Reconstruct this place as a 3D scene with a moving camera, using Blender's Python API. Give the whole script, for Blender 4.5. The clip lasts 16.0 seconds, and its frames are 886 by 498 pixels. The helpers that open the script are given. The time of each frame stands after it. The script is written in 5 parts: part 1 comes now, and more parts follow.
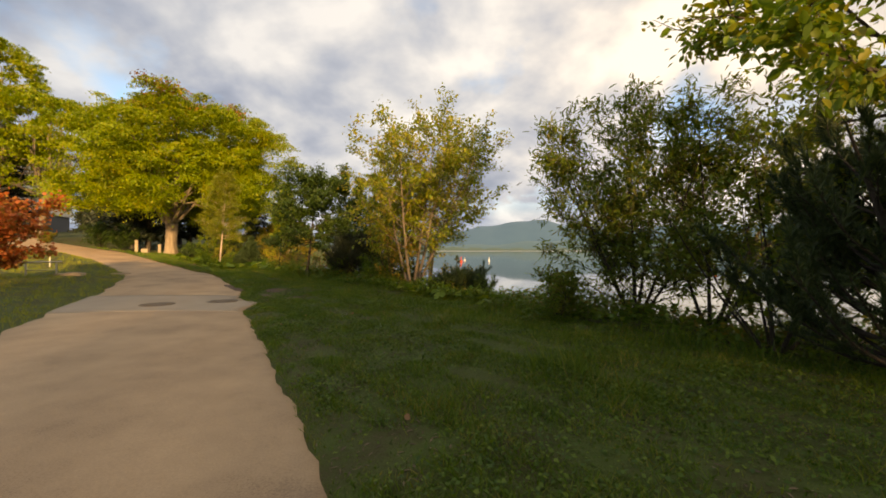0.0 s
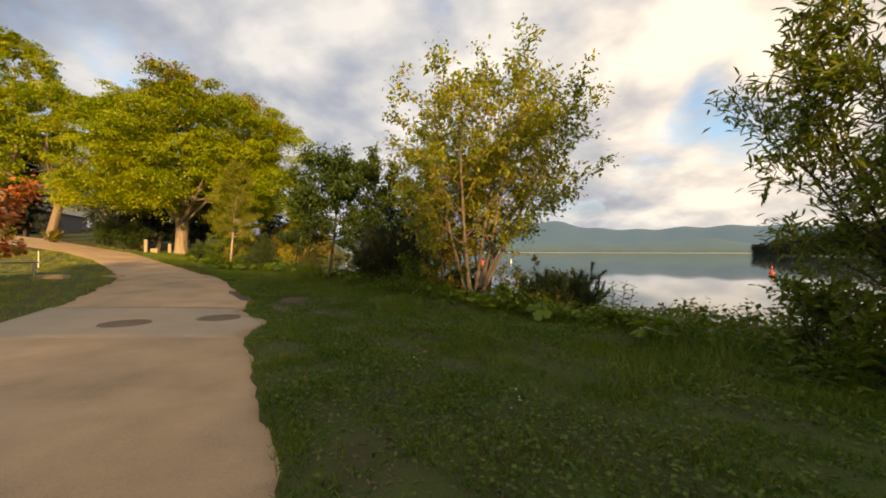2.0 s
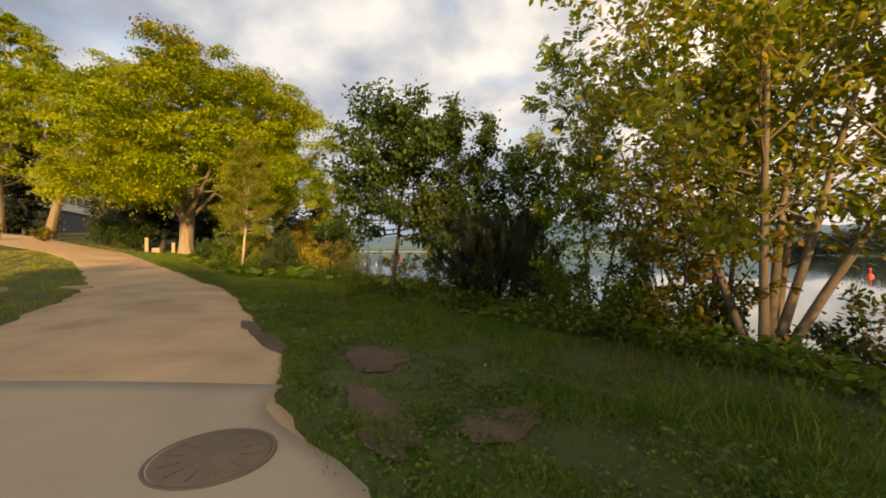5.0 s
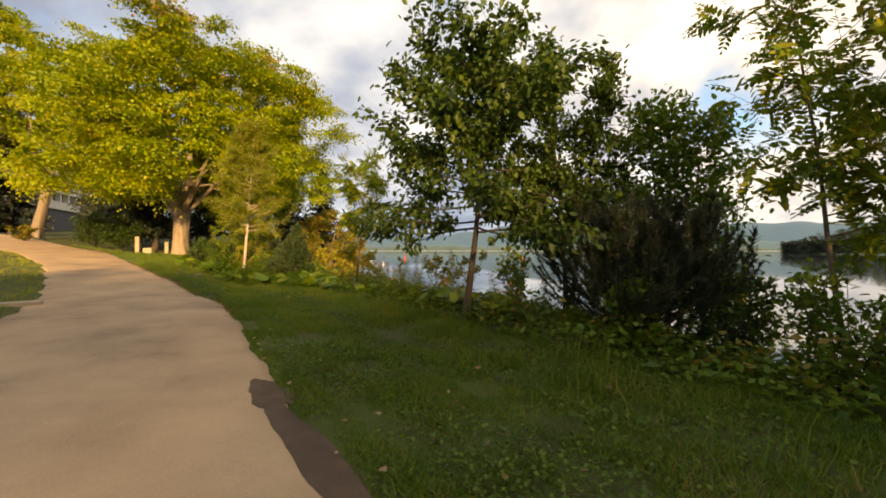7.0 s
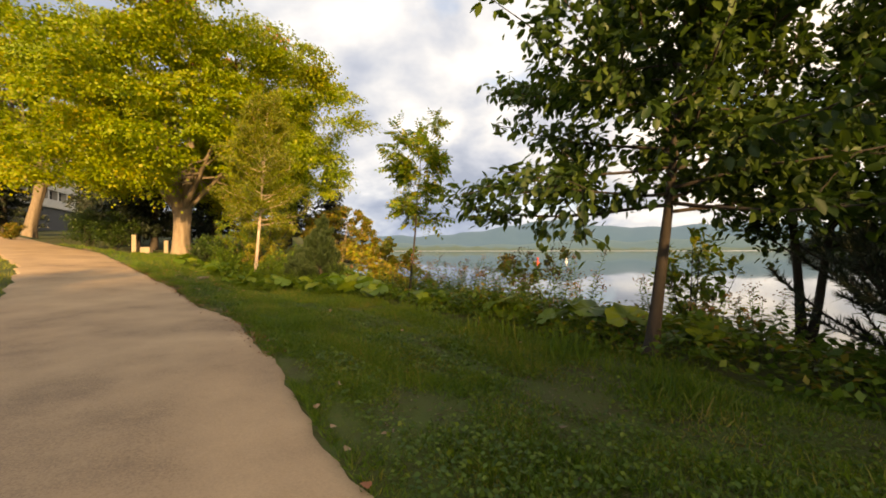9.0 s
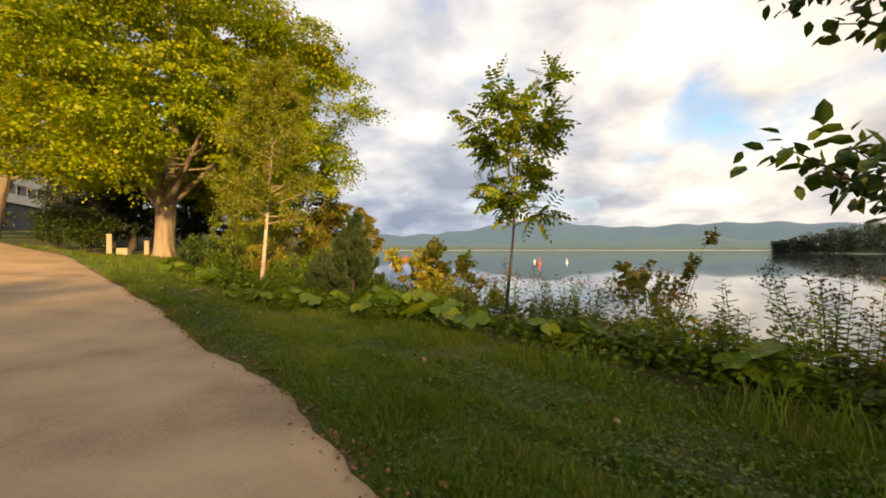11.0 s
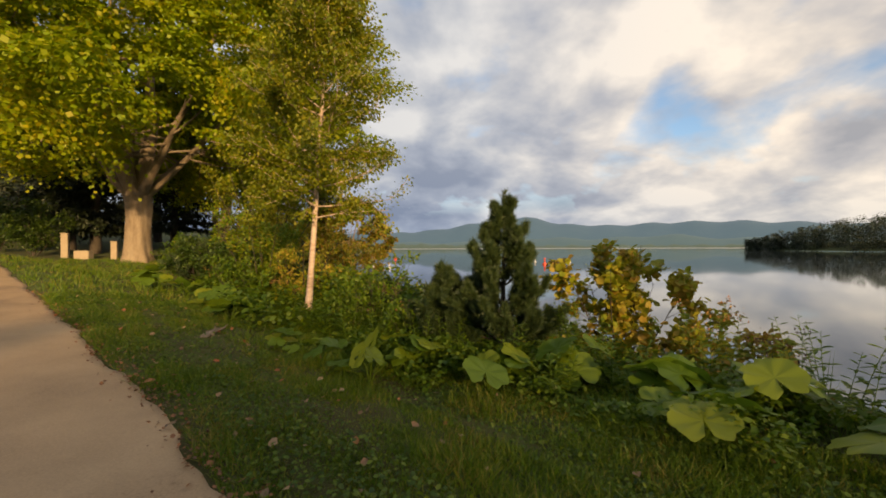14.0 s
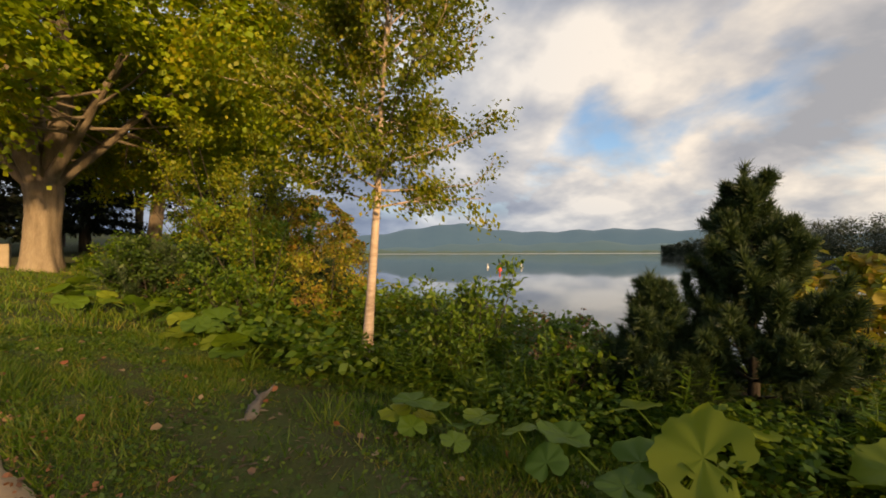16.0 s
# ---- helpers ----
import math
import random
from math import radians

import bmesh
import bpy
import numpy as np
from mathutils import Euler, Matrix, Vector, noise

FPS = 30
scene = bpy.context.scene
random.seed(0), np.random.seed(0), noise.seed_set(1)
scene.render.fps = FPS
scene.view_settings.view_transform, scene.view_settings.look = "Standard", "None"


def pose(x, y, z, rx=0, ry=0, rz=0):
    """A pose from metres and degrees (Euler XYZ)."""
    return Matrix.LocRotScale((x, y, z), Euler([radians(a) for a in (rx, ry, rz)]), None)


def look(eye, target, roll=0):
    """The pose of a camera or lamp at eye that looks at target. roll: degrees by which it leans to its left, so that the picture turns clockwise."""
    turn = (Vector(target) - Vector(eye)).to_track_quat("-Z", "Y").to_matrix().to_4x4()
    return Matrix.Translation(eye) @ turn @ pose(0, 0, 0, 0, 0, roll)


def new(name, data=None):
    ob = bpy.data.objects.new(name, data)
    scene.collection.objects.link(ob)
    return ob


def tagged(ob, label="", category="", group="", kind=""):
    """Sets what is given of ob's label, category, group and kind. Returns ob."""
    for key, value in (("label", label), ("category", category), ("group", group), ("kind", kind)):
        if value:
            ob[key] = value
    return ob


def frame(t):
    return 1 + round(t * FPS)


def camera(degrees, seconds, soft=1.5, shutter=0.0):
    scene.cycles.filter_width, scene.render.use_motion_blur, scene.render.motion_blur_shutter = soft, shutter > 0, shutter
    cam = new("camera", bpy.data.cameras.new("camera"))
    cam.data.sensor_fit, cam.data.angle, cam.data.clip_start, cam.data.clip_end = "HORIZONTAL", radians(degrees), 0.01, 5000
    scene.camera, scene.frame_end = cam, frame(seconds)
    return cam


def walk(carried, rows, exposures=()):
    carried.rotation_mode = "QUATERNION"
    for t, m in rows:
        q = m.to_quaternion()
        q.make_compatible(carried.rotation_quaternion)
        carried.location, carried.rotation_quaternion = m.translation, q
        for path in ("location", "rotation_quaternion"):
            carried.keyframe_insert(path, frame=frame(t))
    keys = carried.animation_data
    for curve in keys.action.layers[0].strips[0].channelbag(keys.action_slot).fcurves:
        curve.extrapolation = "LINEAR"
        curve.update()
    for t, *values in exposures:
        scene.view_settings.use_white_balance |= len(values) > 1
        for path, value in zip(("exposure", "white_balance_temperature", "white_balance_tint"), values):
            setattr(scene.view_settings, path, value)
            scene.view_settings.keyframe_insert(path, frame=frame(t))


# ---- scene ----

# ---- camera and walk ----
cam = camera(96.4, 16.0, soft=1.8)
PATH = [
    (0.0, (0.39, 0.696, 1.367), (0.257, 2.692, 1.374), 0.0),
    (0.5, (0.075, 1.464, 1.365), (-0.076, 3.458, 1.375), 0.1),
    (1.0, (-0.247, 2.213, 1.344), (-0.413, 4.206, 1.354), 0.1),
    (1.5, (-0.682, 2.952, 1.308), (-0.867, 4.943, 1.318), 0.1),
    (2.0, (-1.174, 3.72, 1.273), (-1.373, 5.71, 1.287), 0.1),
    (2.5, (-1.742, 4.493, 1.24), (-1.963, 6.48, 1.257), 0.2),
    (3.0, (-2.281, 5.25, 1.23), (-2.523, 7.235, 1.247), 0.1),
    (3.5, (-2.849, 6.007, 1.239), (-3.105, 7.991, 1.249), 0.0),
    (6.0, (-5.314, 9.855, 1.353), (-5.549, 11.841, 1.363), 0.1),
    (6.5, (-5.823, 10.507, 1.365), (-6.064, 12.493, 1.37), 0.0),
    (7.0, (-6.323, 11.162, 1.363), (-6.562, 13.148, 1.369), 0.0),
    (7.5, (-6.838, 11.781, 1.339), (-7.077, 13.767, 1.344), -0.1),
    (8.0, (-7.301, 12.355, 1.307), (-7.537, 14.341, 1.312), -0.1),
    (8.5, (-7.783, 12.943, 1.29), (-8.029, 14.927, 1.302), 0.0),
    (9.0, (-8.286, 13.522, 1.278), (-8.53, 15.507, 1.285), -0.1),
    (9.5, (-8.855, 14.081, 1.297), (-9.082, 16.068, 1.309), -0.1),
    (10.0, (-9.351, 14.622, 1.328), (-9.553, 16.611, 1.336), -0.2),
    (12.5, (-12.102, 17.619, 1.537), (-12.254, 19.613, 1.535), 0.1),
    (13.0, (-12.647, 18.213, 1.563), (-12.783, 20.209, 1.556), -0.1),
    (13.5, (-13.246, 18.826, 1.595), (-13.36, 20.823, 1.588), -0.2),
    (14.0, (-13.827, 19.448, 1.597), (-13.892, 21.447, 1.592), -0.2),
    (14.5, (-14.425, 20.026, 1.585), (-14.4, 22.026, 1.588), -0.2),
    (15.0, (-14.973, 20.612, 1.577), (-14.863, 22.609, 1.585), -0.3),
    (15.5, (-15.566, 21.129, 1.587), (-15.368, 23.119, 1.602), -0.3),
    (16.0, (-16.166, 21.632, 1.586), (-15.917, 23.616, 1.607), -0.2),
]
walk(cam, [(t, look(eye, target, roll)) for t, eye, target, roll in PATH], [(0.0, 0.9, 8600, 15), (3.5, 0.82, 8600, 15), (6.0, 1.05, 8600, 15), (9.0, 1.2, 8400, 15), (10.0, 1.2, 8400, 15), (12.5, 0.7, 7900, 14), (16.0, 0.5, 7500, 14)])

# ---- world, sun, exposure ----
SUN_AZ, SUN_EL = 158.0, 13.5      # degrees clockwise from +y, degrees above the horizon
LAKE = -0.8


def nodes_of(tree):
    tree.nodes.clear()

    def add(kind, **values):
        n = tree.nodes.new(kind)
        for key, value in values.items():
            n.inputs[key.replace("_", " ")].default_value = value
        return n
    return add, tree.links.new


def ramp(add, stops):
    n = add("ShaderNodeValToRGB")
    el = n.color_ramp.elements
    while len(el) < len(stops):
        el.new(0.5)
    for e, (p, c) in zip(el, stops):
        e.position, e.color = p, (*c, 1) if len(c) == 3 else c
    return n


def make_world():
    w = bpy.data.worlds.new("sky")
    w.use_nodes = True
    add, link = nodes_of(w.node_tree)
    sky = add("ShaderNodeTexSky")
    sky.sky_type, sky.sun_disc = "NISHITA", False
    sky.sun_elevation, sky.sun_rotation = radians(SUN_EL), radians(SUN_AZ)
    sky.dust_density, sky.ozone_density = 0.4, 3.0
    scale = add("ShaderNodeVectorMath")
    scale.operation = "SCALE"
    scale.inputs["Scale"].default_value = 0.15
    link(sky.outputs[0], scale.inputs[0])
    co = add("ShaderNodeTexCoord")
    sep = add("ShaderNodeSeparateXYZ")
    link(co.outputs["Generated"], sep.inputs[0])
    up = add("ShaderNodeMath")
    up.operation = "MAXIMUM"
    up.inputs[1].default_value = 0.0
    link(sep.outputs[2], up.inputs[0])
    lift = add("ShaderNodeMath")
    lift.operation = "ADD"
    lift.inputs[1].default_value = 0.4
    link(up.outputs[0], lift.inputs[0])
    flat = []
    for i in (0, 1):
        d = add("ShaderNodeMath")
        d.operation = "DIVIDE"
        link(sep.outputs[i], d.inputs[0])
        link(lift.outputs[0], d.inputs[1])
        flat.append(d)
    plane = add("ShaderNodeCombineXYZ", Z=3.7)
    link(flat[0].outputs[0], plane.inputs[0])
    link(flat[1].outputs[0], plane.inputs[1])
    cover = add("ShaderNodeTexNoise", Scale=2.3, Detail=5.5, Roughness=0.5, Distortion=0.15)
    link(plane.outputs[0], cover.inputs["Vector"])
    mask = ramp(add, [(0.31, (0, 0, 0)), (0.46, (1, 1, 1))])
    link(cover.outputs["Fac"], mask.inputs[0])
    # cloud closes in towards the horizon
    low = ramp(add, [(0.08, (1, 1, 1)), (0.24, (0, 0, 0))])
    link(sep.outputs[2], low.inputs[0])
    both = add("ShaderNodeMath")
    both.operation = "MAXIMUM"
    link(mask.outputs[0], both.inputs[0])
    link(low.outputs[0], both.inputs[1])
    shade = add("ShaderNodeTexNoise", Scale=3.1, Detail=5.5, Roughness=0.5, Distortion=0.15)
    move = add("ShaderNodeVectorMath")
    move.operation = "ADD"
    move.inputs[1].default_value = (4.2, 1.3, 2.0)
    link(plane.outputs[0], move.inputs[0])
    link(move.outputs[0], shade.inputs["Vector"])
    tone = ramp(add, [(0.33, (0.20, 0.245, 0.325)), (0.44, (0.29, 0.335, 0.41)), (0.53, (0.40, 0.435, 0.48)), (0.64, (0.56, 0.58, 0.59))])
    link(shade.outputs["Fac"], tone.inputs[0])
    # clouds catch the low sun's warmth on the sun's side of the sky
    side = add("ShaderNodeVectorMath")
    side.operation = "DOT_PRODUCT"
    side.inputs[1].default_value = (math.sin(radians(95)), math.cos(radians(95)), 0.0)
    link(co.outputs["Generated"], side.inputs[0])
    half = add("ShaderNodeMath")
    half.operation = "MULTIPLY_ADD"
    half.inputs[1].default_value = half.inputs[2].default_value = 0.5
    link(side.outputs["Value"], half.inputs[0])
    warm = ramp(add, [(0.1, (0.68, 0.76, 0.89)), (0.48, (0.92, 0.96, 1.02)), (0.9, (1.38, 1.22, 1.04))])
    link(half.outputs[0], warm.inputs[0])
    tinted = add("ShaderNodeMix")
    tinted.data_type, tinted.blend_type = "RGBA", "MULTIPLY"
    tinted.inputs[0].default_value = 1.0
    link(tone.outputs[0], tinted.inputs[6])
    link(warm.outputs[0], tinted.inputs[7])
    # greyer cloud low over the far hills
    far = ramp(add, [(0.03, (0.76, 0.83, 0.92)), (0.2, (1.0, 1.0, 1.0))])
    link(sep.outputs[2], far.inputs[0])
    greyed = add("ShaderNodeMix")
    greyed.data_type, greyed.blend_type = "RGBA", "MULTIPLY"
    greyed.inputs[0].default_value = 1.0
    link(tinted.outputs[2], greyed.inputs[6])
    link(far.outputs[0], greyed.inputs[7])
    mix = add("ShaderNodeMix")
    mix.data_type = "RGBA"
    link(both.outputs[0], mix.inputs[0])
    link(scale.outputs[0], mix.inputs[6])
    link(greyed.outputs[2], mix.inputs[7])
    bg = add("ShaderNodeBackground", Strength=1.0)
    link(mix.outputs[2], bg.inputs[0])
    out = add("ShaderNodeOutputWorld")
    link(bg.outputs[0], out.inputs[0])
    scene.world = w


make_world()
sun_data = bpy.data.lights.new("sun", "SUN")
sun_data.energy, sun_data.angle, sun_data.color = 5.0, radians(3.0), (1.0, 0.7, 0.36)
sun = new("sun", sun_data)
sun.matrix_world = look((math.sin(radians(SUN_AZ)) * 50, math.cos(radians(SUN_AZ)) * 50, math.tan(radians(SUN_EL)) * 50), (0, 0, 0))


# ---- materials ----
def shader(name):
    m = bpy.data.materials.new(name)
    m.use_nodes = True
    add, link = nodes_of(m.node_tree)
    out = add("ShaderNodeOutputMaterial")
    return m, add, link, out


def surface(name, stops, scale=3.0, fine=60.0, rough=0.85, bump=0.3, depth=0.01, stretch=(1, 1, 1), big=0.35, spread=0.6):
    """Two scales of noise give the colour, the finer one gives relief too."""
    m, add, link, out = shader(name)
    co = add("ShaderNodeTexCoord")
    mp = add("ShaderNodeMapping", Scale=stretch)
    link(co.outputs["Object"], mp.inputs[0])
    a = add("ShaderNodeTexNoise", Scale=scale, Detail=5.0, Roughness=0.6)
    b = add("ShaderNodeTexNoise", Scale=fine, Detail=4.0, Roughness=0.65)
    c = add("ShaderNodeTexNoise", Scale=scale * big * 0.3, Detail=3.0)
    for n in (a, b, c):
        link(mp.outputs[0], n.inputs["Vector"])
    m1 = add("ShaderNodeMix")
    m1.data_type = "FLOAT"
    m1.inputs[0].default_value = 0.35
    link(a.outputs["Fac"], m1.inputs[2])
    link(b.outputs["Fac"], m1.inputs[3])
    m2 = add("ShaderNodeMix")
    m2.data_type = "FLOAT"
    m2.inputs[0].default_value = 0.35
    link(m1.outputs[0], m2.inputs[2])
    link(c.outputs["Fac"], m2.inputs[3])
    lo, hi = 0.5 - spread * 0.3, 0.5 + spread * 0.3
    r = ramp(add, [(lo + (hi - lo) * i / max(1, len(stops) - 1), s) for i, s in enumerate(stops)])
    link(m2.outputs[0], r.inputs[0])
    bs = add("ShaderNodeBsdfPrincipled", Roughness=rough)
    link(r.outputs[0], bs.inputs["Base Color"])
    bp = add("ShaderNodeBump", Strength=bump, Distance=depth)
    link(b.outputs["Fac"], bp.inputs["Height"])
    link(bp.outputs[0], bs.inputs["Normal"])
    link(bs.outputs[0], out.inputs[0])
    return m


def leafy(name, stops, through_light=0.35, rough=0.55, per="island", patch=0.0):
    """Leaf colours vary leaf by leaf; part of the light passes through."""
    m, add, link, out = shader(name)
    if per == "island":
        g = add("ShaderNodeNewGeometry")
        pick = g.outputs["Random Per Island"]
    else:
        g = add("ShaderNodeObjectInfo")
        pick = g.outputs["Random"]
    fac = pick
    if patch > 0:
        co = add("ShaderNodeTexCoord")
        nz = add("ShaderNodeTexNoise", Scale=patch, Detail=2.0)
        link(co.outputs["Object"], nz.inputs["Vector"])
        mx = add("ShaderNodeMix")
        mx.data_type = "FLOAT"
        mx.inputs[0].default_value = 0.55
        link(pick, mx.inputs[2])
        link(nz.outputs["Fac"], mx.inputs[3])
        fac = mx.outputs[0]
    n = len(stops)
    lo, hi = (0.0, 1.0) if patch == 0 else (0.2, 0.8)
    r = ramp(add, [(lo + (hi - lo) * i / max(1, n - 1), s) for i, s in enumerate(stops)])
    link(fac, r.inputs[0])
    bs = add("ShaderNodeBsdfPrincipled", Roughness=rough)
    link(r.outputs[0], bs.inputs["Base Color"])
    tr = add("ShaderNodeBsdfTranslucent")
    link(r.outputs[0], tr.inputs[0])
    mix = add("ShaderNodeMixShader", Fac=through_light)
    link(bs.outputs[0], mix.inputs[1])
    link(tr.outputs[0], mix.inputs[2])
    link(mix.outputs[0], out.inputs[0])
    return m


def plain(name, col, rough=0.5, metal=0.0, vary=0.15, scale=8.0):
    c2 = tuple(v * (1 - vary) for v in col)
    m = surface(name, [c2, col], scale=scale, fine=scale * 12, rough=rough, bump=0.15, depth=0.004)
    for n in m.node_tree.nodes:
        if n.type == "BSDF_PRINCIPLED":
            n.inputs["Metallic"].default_value = metal
    return m


M_ASPHALT = surface("sandy_asphalt", [(0.20, 0.135, 0.082), (0.36, 0.245, 0.142), (0.45, 0.31, 0.18), (0.51, 0.36, 0.21)], scale=0.8, fine=70, rough=0.9, bump=0.35, depth=0.006, spread=0.45)
M_SLAB = surface("road_concrete", [(0.30, 0.235, 0.165), (0.42, 0.335, 0.235)], scale=1.2, fine=90, rough=0.88, bump=0.2, depth=0.004)
M_IRON = surface("rusty_cast_iron", [(0.10, 0.07, 0.045), (0.19, 0.135, 0.08)], scale=6, fine=60, rough=0.7, bump=0.4, depth=0.005)
M_SOIL = surface("turf_and_soil", [(0.045, 0.028, 0.011), (0.052, 0.05, 0.009), (0.055, 0.085, 0.007), (0.13, 0.092, 0.032)], scale=2.4, fine=45, rough=0.95, bump=0.8, depth=0.03, spread=0.7)
M_DIRT = surface("bare_dirt", [(0.09, 0.06, 0.036), (0.15, 0.10, 0.06), (0.21, 0.145, 0.085)], scale=5, fine=80, rough=0.95, bump=0.7, depth=0.02)
M_EARTH = surface("damp_soil", [(0.065, 0.04, 0.026), (0.11, 0.07, 0.045), (0.17, 0.11, 0.07)], scale=6, fine=90, rough=0.95, bump=0.9, depth=0.02)
M_BARK = surface("maple_bark", [(0.10, 0.075, 0.05), (0.22, 0.17, 0.12), (0.34, 0.28, 0.2)], scale=5, fine=30, rough=0.95, bump=0.9, depth=0.04, stretch=(1, 1, 0.25))
M_BARKD = surface("dark_bark", [(0.018, 0.014, 0.011), (0.045, 0.035, 0.026), (0.08, 0.064, 0.048)], scale=8, fine=60, rough=0.95, bump=0.7, depth=0.01, stretch=(1, 1, 0.3))
M_BARKG = surface("grey_brown_bark", [(0.09, 0.07, 0.05), (0.18, 0.14, 0.1), (0.27, 0.215, 0.155)], scale=10, fine=70, rough=0.9, bump=0.6, depth=0.008, stretch=(1, 1, 0.3))
M_BIRCH = surface("birch_bark", [(0.16, 0.10, 0.07), (0.42, 0.32, 0.25), (0.58, 0.47, 0.39)], scale=9, fine=40, rough=0.75, bump=0.4, depth=0.005, stretch=(0.5, 0.5, 2.2))
M_DRIFT = surface("weathered_wood", [(0.07, 0.058, 0.046), (0.17, 0.14, 0.115), (0.26, 0.225, 0.19)], scale=8, fine=50, rough=0.95, bump=0.9, depth=0.015, stretch=(1, 1, 0.2))
M_STONE = surface("pale_stone", [(0.26, 0.21, 0.15), (0.38, 0.31, 0.22)], scale=6, fine=60, rough=0.9, bump=0.5, depth=0.01)

M_MAPLE = leafy("maple_leaf", [(0.14, 0.21, 0.006), (0.22, 0.31, 0.008), (0.30, 0.35, 0.010), (0.40, 0.33, 0.013)], 0.45, patch=0.25)
M_MAPLE_O = leafy("maple_leaf_turning", [(0.16, 0.14, 0.02), (0.30, 0.15, 0.02), (0.36, 0.13, 0.02)], 0.35)
M_RED = leafy("red_maple_leaf", [(0.2, 0.18, 0.02), (0.48, 0.13, 0.03), (0.55, 0.17, 0.05), (0.18, 0.2, 0.02)], 0.42, patch=0.9)
M_CHERRY = leafy("dark_green_leaf", [(0.022, 0.05, 0.006), (0.045, 0.09, 0.009), (0.08, 0.125, 0.012)], 0.4)
M_MIX = leafy("yellowing_leaf", [(0.07, 0.11, 0.009), (0.15, 0.165, 0.012), (0.24, 0.19, 0.018), (0.26, 0.15, 0.022)], 0.42)
M_WILLOW = leafy("willow_leaf", [(0.07, 0.13, 0.012), (0.13, 0.2, 0.015), (0.2, 0.25, 0.018), (0.16, 0.13, 0.03)], 0.48)
M_ASHL = leafy("ash_leaf", [(0.13, 0.20, 0.014), (0.21, 0.27, 0.017), (0.32, 0.31, 0.022), (0.40, 0.29, 0.035)], 0.45, patch=0.8)
M_YELLOW = leafy("golden_leaf", [(0.2, 0.26, 0.018), (0.38, 0.35, 0.03), (0.42, 0.27, 0.045)], 0.5)
M_FRESH = leafy("fresh_green_leaf", [(0.09, 0.17, 0.01), (0.15, 0.23, 0.012), (0.28, 0.26, 0.016)], 0.45)
M_BIRCHL = leafy("birch_leaf", [(0.11, 0.165, 0.008), (0.19, 0.23, 0.010), (0.28, 0.25, 0.012)], 0.45)
M_PINE = leafy("pine_needle", [(0.014, 0.034, 0.012), (0.035, 0.065, 0.018), (0.065, 0.095, 0.022)], 0.2)
M_SPRUCE = leafy("spruce_needle", [(0.008, 0.016, 0.008), (0.02, 0.032, 0.012), (0.03, 0.042, 0.015)], 0.1)
M_GRASS = leafy("grass_blade", [(0.03, 0.075, 0.005), (0.075, 0.155, 0.006), (0.13, 0.20, 0.008), (0.28, 0.22, 0.05)], 0.42, patch=1.6)
M_LAWN = leafy("lawn_blade", [(0.14, 0.20, 0.010), (0.24, 0.27, 0.014), (0.34, 0.29, 0.03)], 0.35, patch=0.3)
M_WEED = leafy("weed_leaf", [(0.055, 0.12, 0.006), (0.10, 0.18, 0.009), (0.16, 0.22, 0.012)], 0.45)
M_BUTTER = leafy("butterbur_leaf", [(0.07, 0.14, 0.010), (0.12, 0.20, 0.012), (0.22, 0.27, 0.016)], 0.4, per="object")
# paler copy of the butterbur green: sunlight painted into the yellow-green holed leaf
M_HOLED = leafy("yellowing_butterbur_leaf", [(0.24, 0.31, 0.02), (0.30, 0.35, 0.022)], 0.5, per="object")
M_CLOVER = leafy("clover_leaf", [(0.03, 0.075, 0.006), (0.075, 0.14, 0.008), (0.14, 0.20, 0.012)], 0.38)
M_DEAD = leafy("fallen_leaf", [(0.30, 0.09, 0.03), (0.22, 0.13, 0.06), (0.36, 0.25, 0.14), (0.14, 0.08, 0.04)], 0.15)
M_WOODS = leafy("far_woods", [(0.012, 0.024, 0.009), (0.026, 0.042, 0.013), (0.045, 0.055, 0.018)], 0.1)


# ---- mesh tools ----
RNG = np.random.default_rng(7)


def mesh_np(name, verts, faces, mat, smooth=False):
    """A mesh from an array of corners and an array of faces with equal corner counts."""
    verts, faces = np.asarray(verts, np.float32), np.asarray(faces, np.int32)
    me = bpy.data.meshes.new(name)
    k = faces.shape[1]
    me.vertices.add(len(verts))
    me.vertices.foreach_set("co", verts.ravel())
    me.loops.add(faces.size)
    me.loops.foreach_set("vertex_index", faces.ravel())
    me.polygons.add(len(faces))
    me.polygons.foreach_set("loop_start", np.arange(0, faces.size, k, dtype=np.int32))
    if smooth:
        me.polygons.foreach_set("use_smooth", np.ones(len(faces), bool))
    me.materials.append(mat)
    me.update(calc_edges=True)
    me.validate()
    return me


def put(name, me, parent=None, label="", category="", group="", kind=""):
    ob = new(name, me)
    ob.parent = parent
    return tagged(ob, label, category, group, kind)


def thing(name, at, label, category, group="", turn=0.0, scale=1.0):
    e = new(name)
    e.matrix_world = pose(*at, 0, 0, turn) @ Matrix.Scale(scale, 4)
    e.empty_display_size = 0.1
    return tagged(e, label, category, group)


